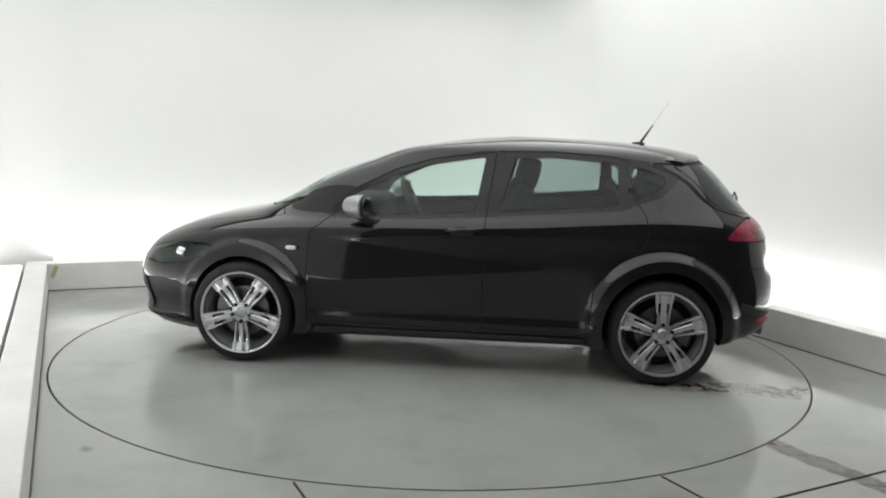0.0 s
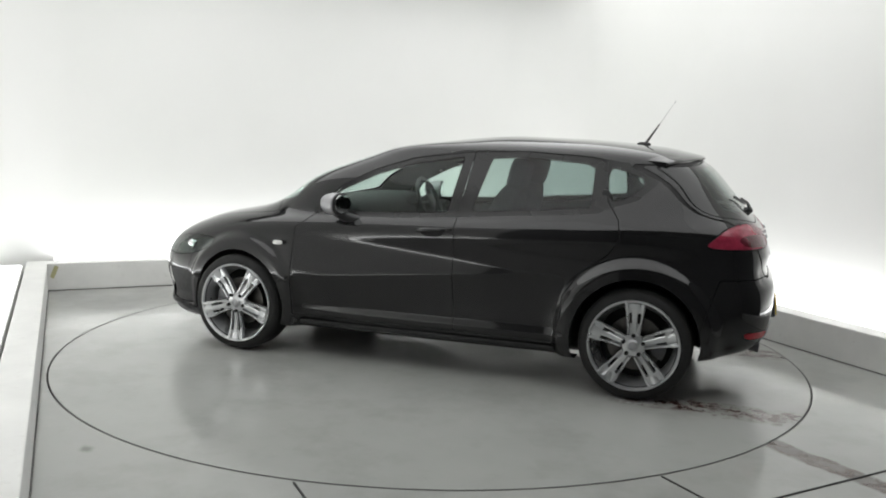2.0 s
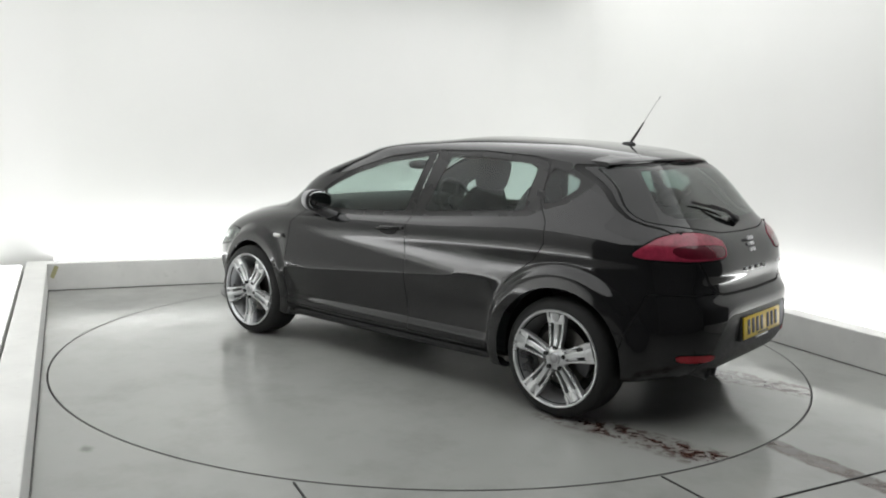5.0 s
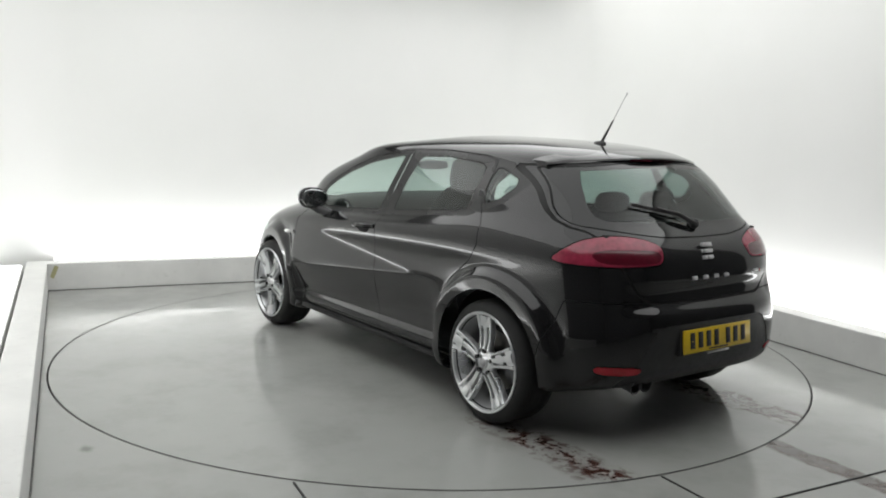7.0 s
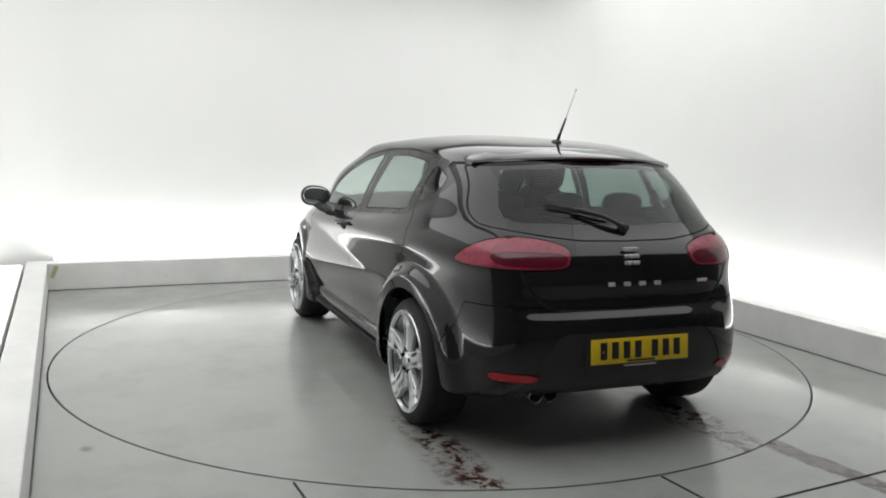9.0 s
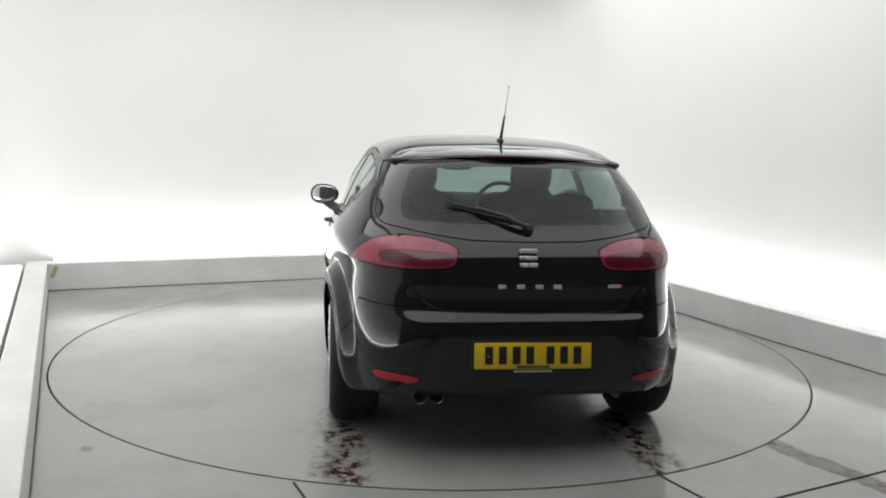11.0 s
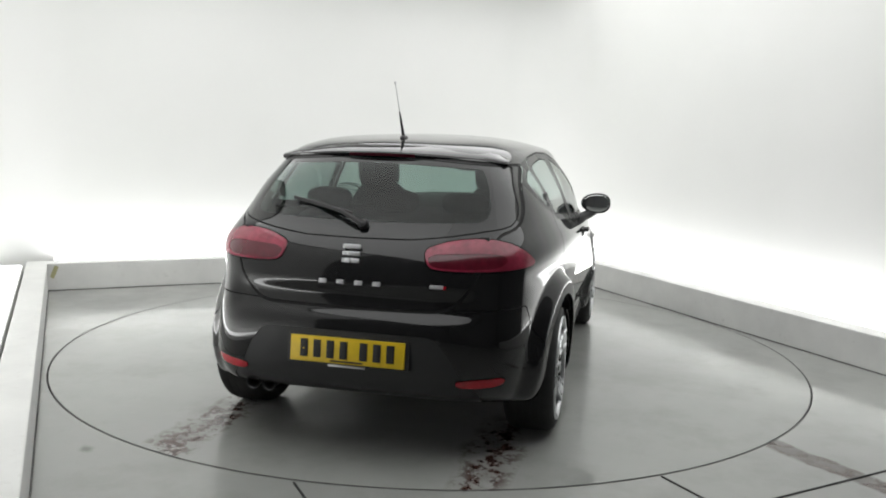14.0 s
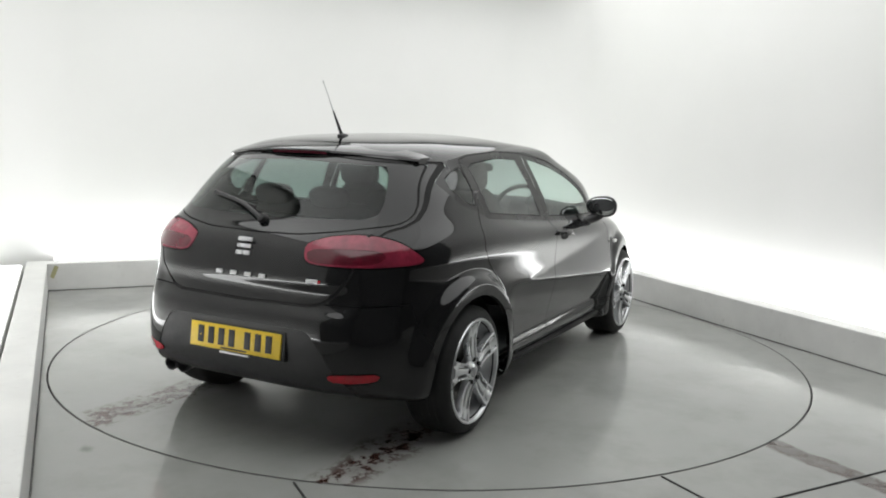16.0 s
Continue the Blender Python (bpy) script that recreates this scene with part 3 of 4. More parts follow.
FRONT_DOOR = [(0.865, 0.285), (0.868, 0.60), (0.855, 0.84), (0.72, 0.95), (0.57, 1.115), (0.36, 1.226), (0.12, 1.302), (-0.255, 1.352), (-0.205, 0.94), (-0.205, 0.285)]
REAR_DOOR = [(-0.213, 0.285), (-0.213, 0.94), (-0.263, 1.353), (-0.6, 1.362), (-0.95, 1.345), (-1.055, 1.325), (-1.085, 1.11), (-1.155, 1.01), (-1.175, 0.91), (-1.12, 0.825), (-0.96, 0.70), (-0.865, 0.56), (-0.845, 0.285)]
SCREEN = [(-1, 0.965), (0.50, 0.985), (0.655, 1.03), (0.615, 1.20), (0.535, 1.315), (-1, 1.345)]
BACK_LIGHT = [(-1, 0.998), (0.2, 1.000), (0.40, 1.022), (0.54, 1.043), (0.640, 1.058), (0.655, 1.085), (0.648, 1.13), (0.608, 1.22), (0.575, 1.318), (-1, 1.338)]
CLEAR_LIGHT = [(-1, 1.052), (0.50, 1.075), (0.555, 1.10), (0.505, 1.25), (0.47, 1.296), (-1, 1.316)]
TAILGATE = [(-1, 0.690), (0.36, 0.702), (0.42, 0.713), (0.475, 0.748), (0.53, 0.82), (0.565, 0.91), (0.60, 1.02), (0.675, 1.052), (0.672, 1.12), (0.635, 1.22), (0.600, 1.33), (-1, 1.352)]
TAIL_LAMP = [(0.322, 0.935), (0.328, 0.962), (0.41, 0.990), (0.50, 1.002), (0.61, 1.000), (0.73, 0.977), (0.83, 0.938), (0.912, 0.893), (0.86, 0.880), (0.74, 0.876), (0.60, 0.873), (0.42, 0.876), (0.345, 0.884)]
LAMP_CORE = [(0.343, 0.930), (0.48, 0.938), (0.62, 0.938), (0.70, 0.922), (0.66, 0.893), (0.52, 0.888), (0.358, 0.892)]
HEAD_LAMP = [(0.52, 0.60), (0.55, 0.66), (0.80, 0.72), (1.06, 0.715), (1.10, 0.68), (0.98, 0.62), (0.78, 0.585)]
SIDE_INTAKE = [(0.62, 0.27), (0.60, 0.46), (0.80, 0.475), (1.02, 0.445), (1.18, 0.40), (1.16, 0.26)]
GRILLE = [(-1, 0.32), (0.40, 0.32), (0.48, 0.36), (0.44, 0.47), (-1, 0.48)]
DIFFUSER = [(-1, 0.0), (0.62, 0.0), (0.57, 0.33), (0.508, 0.395), (0.457, 0.50), (0.40, 0.571), (0.362, 0.586), (-1, 0.592)]
REFLECT = [(0.490, 0.376), (0.490, 0.405), (0.70, 0.411), (0.725, 0.398), (0.70, 0.377), (0.56, 0.372)]
SEAM = 0.0028


def rounded(points, times=1):
    """Cuts the corners of an outline again and again."""
    pts = np.array(points, float)
    for _ in range(times):
        nxt = np.roll(pts, -1, 0)
        pts = np.stack([0.78 * pts + 0.22 * nxt, 0.22 * pts + 0.78 * nxt], 1).reshape(-1, 2)
    return pts


TAIL_LAMP, LAMP_CORE, HEAD_LAMP, REFLECT, BACK_LIGHT, TAILGATE, QUARTER_WIN = map(rounded, (TAIL_LAMP, LAMP_CORE, HEAD_LAMP, REFLECT, BACK_LIGHT, TAILGATE, QUARTER_WIN))
CLEAR_LIGHT = rounded(CLEAR_LIGHT)


def seam(mesh, field, width=SEAM):
    """Cuts a closed joint: (inside piece, joint strip, outside piece)."""
    inside, rest = cut(mesh, lambda v: field(v) + width)
    strip, outside = cut(rest, lambda v: field(v) - width)
    return inside, strip, outside


def merge(meshes):
    vs, ts, n = [], [], 0
    for v, t in map(compact, meshes):
        vs.append(v)
        ts.append(t + n)
        n += len(v)
    return np.concatenate(vs), np.concatenate(ts)


def build_car():
    car = tagged(new("hatchback_car"), "glossy black five-door hatchback with silver alloy wheels", "car")
    skin = tri_skin()
    for spec in (ARCH_F, ARCH_R):
        _, skin = cut(skin, lambda v: arch_field(v, spec))
    both = (1, -1)
    joints = []
    # glass and lamps
    pieces = {}
    for key, field in (("screen", end_field(SCREEN, 1, 0.012, 0.12)), ("back", end_field(BACK_LIGHT, -1, 0.012, 1.3)),
                       ("tail_lamp", round_field(TAIL_LAMP, 4, 0.004)), ("head_lamp", round_field(HEAD_LAMP, 3, 0.012)),
                       ("intake", round_field(SIDE_INTAKE, 3, 0.01)), ("grille", end_field(GRILLE, 1, 0.02, 1.6)),
                       ("reflector", round_field(REFLECT, 4, 0.004))):
        pieces[key], joint, skin = seam(skin, field)
        joints.append(joint)
    # tailgate
    gate, joint, skin = seam(skin, end_field(TAILGATE, -1, 0.01, 1.2), 0.0065)
    joints.append(joint)
    bumper_low, skin = cut(skin, end_field(DIFFUSER, -1, 0.008, 1.55))
    # side: doors first, then the windows out of them
    front, joint, skin = seam(skin, side_field(FRONT_DOOR, 0.006))
    joints.append(joint)
    rear, joint, skin = seam(skin, side_field(REAR_DOOR, 0.006))
    joints.append(joint)
    wins, trims = {}, []
    for key, poly, src in (("front", FRONT_WIN, "f"), ("rear", REAR_WIN, "r"), ("quarter", QUARTER_WIN, "s")):
        src_mesh = {"f": front, "r": rear, "s": skin}[src]
        win, strip, rest = seam(src_mesh, side_field(poly, 0.012), 0.003)
        trim, rest = cut(rest, side_field(DLO, 0.024))
        wins[key] = win
        trims.append((strip, trim))
        if src == "f":
            front = rest
        elif src == "r":
            rear = rest
        else:
            skin = rest
    # bonnet, roof, bumpers, wings
    hood_shape = lambda v: np.where((v[:, 0] > 0.9) & (v[:, 2] > 0.68), np.maximum(v[:, 1] - (0.40 + 0.62 * smooth_step(2.15, 0.9, v[:, 0]) * 0.52), -(v[:, 0] - 1.18 + 0.25 * v[:, 1] ** 2)), 1.0)
    hood, joint, skin = seam(skin, hood_shape)
    joints.append(joint)
    nose_line = lambda v: np.where(v[:, 0] > 1.45, np.maximum(v[:, 2] - (0.60 + 0.02 * v[:, 1]), 1.72 - v[:, 0] + 0.35 * (0.60 - v[:, 2])), 1.0)
    front_bumper, joint, skin = seam(skin, nose_line)
    joints.append(joint)
    tail_line = lambda v: np.where(v[:, 0] < -1.45, np.maximum(v[:, 2] - 0.705, v[:, 0] + 1.72 - 0.30 * (0.70 - v[:, 2])), 1.0)
    rear_bumper, joint, skin = seam(skin, tail_line)
    joints.append(joint)
    roof, skin = cut(skin, lambda v: np.where(v[:, 2] > 1.2, 1.385 - v[:, 2] - 0.02 * (v[:, 0] + 0.4) ** 2, 1.0))
    sill, skin = cut(skin, lambda v: np.where(np.abs(v[:, 0]) < 1.0, v[:, 2] - 0.300, 1.0))

    wing, skin = cut(skin, lambda v: np.where(v[:, 0] > 0.55, np.where(v[:, 2] < 1.0, 0.86 - v[:, 0], 0.05), 1.0))
    body = sheet("body", skin, PAINT, car, 0, "glossy black painted body shell", thick=0.004)
    sheet("roof", roof, PAINT, car, 0, thick=0.004)
    bonnet = sheet("bonnet", hood, PAINT, car, 0, thick=0.004)
    sheet("front_bumper", front_bumper, PAINT, car, 0, thick=0.004)
    rb = sheet("rear_bumper", rear_bumper, PAINT, car, 0, thick=0.004)
    sheet("diffuser", bumper_low, GRAIN, rb, 0, "matt black lower bumper panel", push=-0.004, thick=0.006)
    tailgate = sheet("tailgate", gate, PAINT, car, 0, "black tailgate", thick=0.004)
    clear, band = cut(pieces["back"], end_field(CLEAR_LIGHT, -1, 0.012, 1.2))
    sheet("rear_window", clear, BACK_GLASS, tailgate, 0, "dark tinted heated rear window")
    sheet("glass_border", band, BORDER, tailgate, 0, "opaque black border of the rear glass", thick=0.003)
    sheet("windscreen", pieces["screen"], FRONT_GLASS, car, 0, "lightly tinted windscreen")
    sheet("joints", merge(joints), GAP, body, 0, "dark panel gaps", push=-0.005)
    sheet("grille", pieces["grille"], GRAIN, car, 0, "black mesh grille", push=-0.02)
    for s in both:
        sheet("front_wing", wing, PAINT, car, s, thick=0.004)
        sheet("sill", sill, PAINT, car, s, thick=0.004)
        fd = sheet("front_door", front, PAINT, car, s, thick=0.004)
        rd = sheet("rear_door", rear, PAINT, car, s, thick=0.004)
        sheet("front_window", wins["front"], FRONT_GLASS, fd, s, "clear green-tinted side glass", push=-0.003)
        sheet("window_trim", trims[0][1], TRIM, fd, s, "black window surround", push=-0.001)
        sheet("window_seal", trims[0][0], GAP, fd, s, "black rubber seal", push=-0.002)
        sheet("rear_window", wins["rear"], REAR_GLASS, rd, s, "tinted side glass", push=-0.003)
        sheet("window_trim", trims[1][1], TRIM, rd, s, "black window surround", push=-0.001)
        sheet("window_seal", trims[1][0], GAP, rd, s, "black rubber seal", push=-0.002)
        sheet("quarter_window", wins["quarter"], REAR_GLASS, body, s, "small tinted quarter glass", push=-0.003)
        sheet("window_trim", trims[2][1], TRIM, body, s, "black window surround", push=-0.001)
        sheet("window_seal", trims[2][0], GAP, body, s, "black rubber seal", push=-0.002)
        tl_core, tl_rest = cut(pieces["tail_lamp"], round_field(LAMP_CORE, 4, 0.008))
        tl = sheet("tail_lamp", tl_rest, RED_LENS, car, s, "dark red almond-shaped tail lamp", push=0.004, thick=0.012)
        sheet("lamp_core", tl_core, RED_DEEP, tl, s, "deep red inner lens", push=0.002, thick=0.008)
        hl = sheet("headlamp", pieces["head_lamp"], FRONT_GLASS, car, s, "clear swept-back headlamp", push=0.001)
        sheet("bowl", pieces["head_lamp"], PLASTIC, hl, s, "dark lamp housing", push=-0.05)
        part("projector", lathe([(0.001, 0.02), (0.022, 0.012), (0.032, -0.005), (0.034, -0.04)], 20, pose(1.76, s * 0.68, 0.665, 0, 70)), CHROME, hl, "bright round projector")
        sheet("side_intake", pieces["intake"], GRAIN, car, s, "black mesh intake", push=-0.015)
        sheet("reflector", pieces["reflector"], REFLECTOR, rb, s, "bright red reflector", push=0.003, thick=0.008)
        # arch liners
        for spec in (ARCH_F, ARCH_R):
            cx, cz, r = spec
            bm = bmesh.new()
            ring = []
            for yy, rr in ((0.80, r + 0.004), (0.79, r + 0.010), (0.50, r + 0.010), (0.50, 0.02)):
                ring.append([bm.verts.new((cx + rr * math.cos(a), s * yy, cz + rr * math.sin(a))) for a in [math.radians(-12 + 204 * i / 36) for i in range(37)]])
            for a, b in zip(ring, ring[1:]):
                for i in range(36):
                    bm.faces.new((a[i], a[i + 1], b[i + 1], b[i]))
            part("arch_liner", bm, GAP, body, "black wheel-arch liner")
    # dark lining inside the cabin and the floor pan
    lining = merge([skin, front, rear, gate, roof])
    cabin, _ = cut(lining, lambda v: np.where(v[:, 2] > 0.55, -1.0, 1.0))
    sheet("lining", cabin, LINER, body, 0, "dark cabin lining", push=-0.022)
    part("floor_pan", box((3.15, 1.36, 0.03), pose(0.17, 0, 0.225), 0.01), PLASTIC, body, "black underside")
    return car


car = build_car()


# ---------------------------------------------------------------- the car's fittings
def spoke_mesh():
    """One broad spoke made of three fingers between hub and rim, pointing along +x, its face towards +z."""
    bm = bmesh.new()
    # (half angle of the spoke at the rim, offsets) : centre finger, two outer fingers
    outer = 0.241
    for y0, y1, w0, w1 in ((0.0, 0.0, 0.0120, 0.0200), (0.0290, 0.0470, 0.0055, 0.0090), (-0.0290, -0.0470, 0.0055, 0.0090)):
        rings = []
        for i in range(7):
            s = i / 6
            r = 0.060 + (outer - 0.060) * s
            yc = y0 + (y1 - y0) * s
            w = w0 + (w1 - w0) * s ** 1.3
            if y0 == 0.0:
                w *= 1.0 if s < 0.8 else 1.15
            z = 0.012 - 0.016 * math.sin(math.pi * s) * 0.8 + 0.012 * s
            rings.append([bm.verts.new((r, yc + k * w, z + dz)) for k, dz in ((-1, -0.032), (-1, -0.004), (-0.7, 0.0), (0.7, 0.0), (1, -0.004), (1, -0.032))])
        for a, b in zip(rings, rings[1:]):
            for k in range(6):
                bm.faces.new((a[k], b[k], b[(k + 1) % 6], a[(k + 1) % 6]))
        bm.faces.new(rings[0])
        bm.faces.new(rings[-1][::-1])
    # web joining the fingers at the rim and low in the slots
    prism([(0.186, -0.046), (0.205, -0.054), (0.236, -0.050), (0.236, 0.050), (0.205, 0.054), (0.186, 0.046)], 0.030, pose(0, 0, -0.018), bm)
    prism([(0.050, -0.028), (0.120, -0.036), (0.120, 0.036), (0.050, 0.028)], 0.012, pose(0, 0, -0.030), bm)
    bmesh.ops.recalc_face_normals(bm, faces=bm.faces[:])
    return bm


def build_wheel(car):
    """A wheel in the car's space, its axle along z until it is placed; the outer face looks along +z."""
    wheel = new("wheel")
    wheel.parent = car
    tagged(wheel, "five-spoke silver alloy wheel with low black tyre")
    half = 0.112
    tyre = part("tyre", lathe([(0.236, -half + 0.012), (0.246, -half - 0.004), (0.272, -half - 0.010), (0.296, -half), (0.312, -half + 0.018), (0.3175, -half + 0.04),
                               (0.318, 0), (0.3175, half - 0.04), (0.312, half - 0.018), (0.296, half), (0.272, half + 0.010), (0.246, half + 0.006), (0.236, half - 0.010)], 72), RUBBER, wheel, "black low-profile tyre")
    for yy in (-0.055, -0.018, 0.018, 0.055):
        part("tread_groove", lathe([(0.3178, yy - 0.004), (0.3186, yy - 0.003), (0.3186, yy + 0.003), (0.3178, yy + 0.004)], 48), GAP, tyre)
    rim = part("rim", lathe([(0.252, half - 0.004), (0.259, half + 0.008), (0.256, half + 0.014), (0.247, half + 0.012), (0.241, half + 0.002), (0.236, half - 0.030),
                             (0.214, half - 0.060), (0.208, -half + 0.03), (0.240, -half + 0.008)], 72), ALLOY, wheel, "polished silver rim")
    spoke = part("spoke", spoke_mesh(), ALLOY, rim)
    spoke.matrix_local = pose(0, 0, half - 0.006, 0, 0, 90)
    for i in range(1, 5):
        other = spoke.copy()
        scene.collection.objects.link(other)
        other.matrix_local = pose(0, 0, half - 0.006, 0, 0, 90 + 72 * i)
    part("hub", lathe([(0.0001, half + 0.008), (0.026, half + 0.008), (0.031, half + 0.003), (0.034, half - 0.002), (0.060, half - 0.008), (0.066, half - 0.018), (0.062, half - 0.05)], 40), ALLOY, rim)
    part("centre_cap", lathe([(0.0001, half + 0.0125), (0.018, half + 0.012), (0.024, half + 0.0085)], 24), SILVER, rim, "grey centre cap")
    for i in range(5):
        a = math.radians(90 + 72 * i)
        part("wheel_bolt", lathe([(0.0001, half + 0.0035), (0.008, half + 0.0035), (0.0105, half + 0.0045), (0.0115, half + 0.0035), (0.0118, half - 0.02)], 14, pose(0.058 * math.cos(a), 0.058 * math.sin(a), 0.004)), GAP, rim, "dark recessed wheel bolt")
    part("brake_disc", lathe([(0.055, 0.03), (0.07, 0.034), (0.156, 0.034), (0.158, 0.022), (0.156, 0.01), (0.05, 0.01)], 48), DISC, wheel, "grey steel brake disc")
    # near-black disc standing in for the shade deep in the barrel
    part("barrel_shade", lathe([(0.0001, -0.03), (0.210, -0.03)], 36), GAP, wheel, "dark disc in place of the shade inside the wheel")
    cal = bmesh.new()
    prism([(0.10 * math.cos(a), 0.10 * math.sin(a)) for a in (-0.5, -0.25, 0, 0.25, 0.5)] + [(0.178 * math.cos(a), 0.178 * math.sin(a)) for a in (0.5, 0.25, 0, -0.25, -0.5)], 0.045, pose(0, 0, 0.012), cal, 0.006)
    part("brake_caliper", cal, ALLOY_DARK, wheel, "dark grey brake caliper")
    part("valve", tube([(0.215, 0.0, half - 0.035), (0.205, 0.0, half - 0.012)], [0.004, 0.003], 8), INK, rim, "small black valve")
    return wheel


def place_wheels(car):
    first = build_wheel(car)
    spots = [(FRONT_AXLE, 1, 180), (REAR_AXLE, 1, 0), (FRONT_AXLE, -1, 30), (REAR_AXLE, -1, 8)]
    for i, (x, s, turn) in enumerate(spots):
        # outer face towards +y (left) or -y (right)
        m = pose(x, s * 0.748, 0.3185) @ (pose(0, 0, 0, -90) if s > 0 else pose(0, 0, 0, 90)) @ pose(0, 0, 0, 0, 0, (180 if s > 0 else 0) + turn)
        if i == 0:
            first.matrix_local = m
        else:
            copy_thing(first, m)


def blob(size, m=Matrix(), p=2.6, seg=28, rings=16, warp=None):
    """A rounded body: a superellipsoid of half sizes."""
    bm = bmesh.new()
    f = lambda c: math.copysign(abs(c) ** (2 / p), c)
    grid = []
    for j in range(rings + 1):
        a = -math.pi / 2 + math.pi * j / rings
        row = []
        for i in range(seg):
            b = 2 * math.pi * i / seg
            v = Vector((size[0] * f(math.cos(a)) * f(math.cos(b)), size[1] * f(math.cos(a)) * f(math.sin(b)), size[2] * f(math.sin(a))))
            row.append(bm.verts.new(m @ (warp(v) if warp else v)))
        grid.append(row)
    for a, b in zip(grid, grid[1:]):
        for i in range(seg):
            bm.faces.new((a[i], a[(i + 1) % seg], b[(i + 1) % seg], b[i]))
    bmesh.ops.remove_doubles(bm, verts=bm.verts[:], dist=1e-5)
    bmesh.ops.recalc_face_normals(bm, faces=bm.faces[:])
    return bm


def fit_mirrors(car):
    for s in (1, -1):
        mir = new("door_mirror")
        mir.parent = car
        tagged(mir, "door mirror with a satin silver cap")
        # cap: rounded shell, flat towards the rear
        warp = lambda v: Vector((v.x if v.x > 0 else v.x * 0.12, v.y * (1.0 - 0.22 * (v.x / 0.13 if v.x > 0 else 0)), v.z * (1.0 + 0.12 * v.y / 0.1)))
        cap = part("cap", blob((0.13, 0.100, 0.068), pose(0.515, s * 0.905, 1.015, 0, 0, -s * 8) @ Matrix.Diagonal((1, s, 1, 1)), 2.3, 32, 18, warp), SILVER, mir, "satin silver mirror cap")
        part("bezel", blob((0.012, 0.101, 0.069), pose(0.502, s * 0.905, 1.015, 0, 0, -s * 8) @ Matrix.Diagonal((1, s, 1, 1)), 2.3, 32, 10, lambda v: Vector((v.x, v.y, v.z * (1.0 + 0.12 * v.y / 0.1)))), PLASTIC, mir, "black bezel")
        part("mirror_glass", blob((0.004, 0.088, 0.057), pose(0.491, s * 0.905, 1.015, 0, 0, -s * 8) @ Matrix.Diagonal((1, s, 1, 1)), 2.3, 32, 10, lambda v: Vector((v.x, v.y, v.z * (1.0 + 0.12 * v.y / 0.1)))), MIRROR, mir, "mirror glass")
        part("stalk", tube([(0.535, s * 0.89, 0.965), (0.51, s * 0.855, 0.935), (0.47, s * 0.82, 0.920), (0.42, s * 0.80, 0.915)], [0.036, 0.032, 0.030, 0.022], 12), PLASTIC, mir, "black mirror foot")


def bar(a, b, w, h, bm=None, bevel=0.0):
    """A box from a to b."""
    a, b = Vector(a), Vector(b)
    d = b - a
    m = Matrix.Translation((a + b) / 2) @ d.to_track_quat("X", "Z").to_matrix().to_4x4()
    return add_box(bm or bmesh.new(), (d.length, w, h), m, bevel)


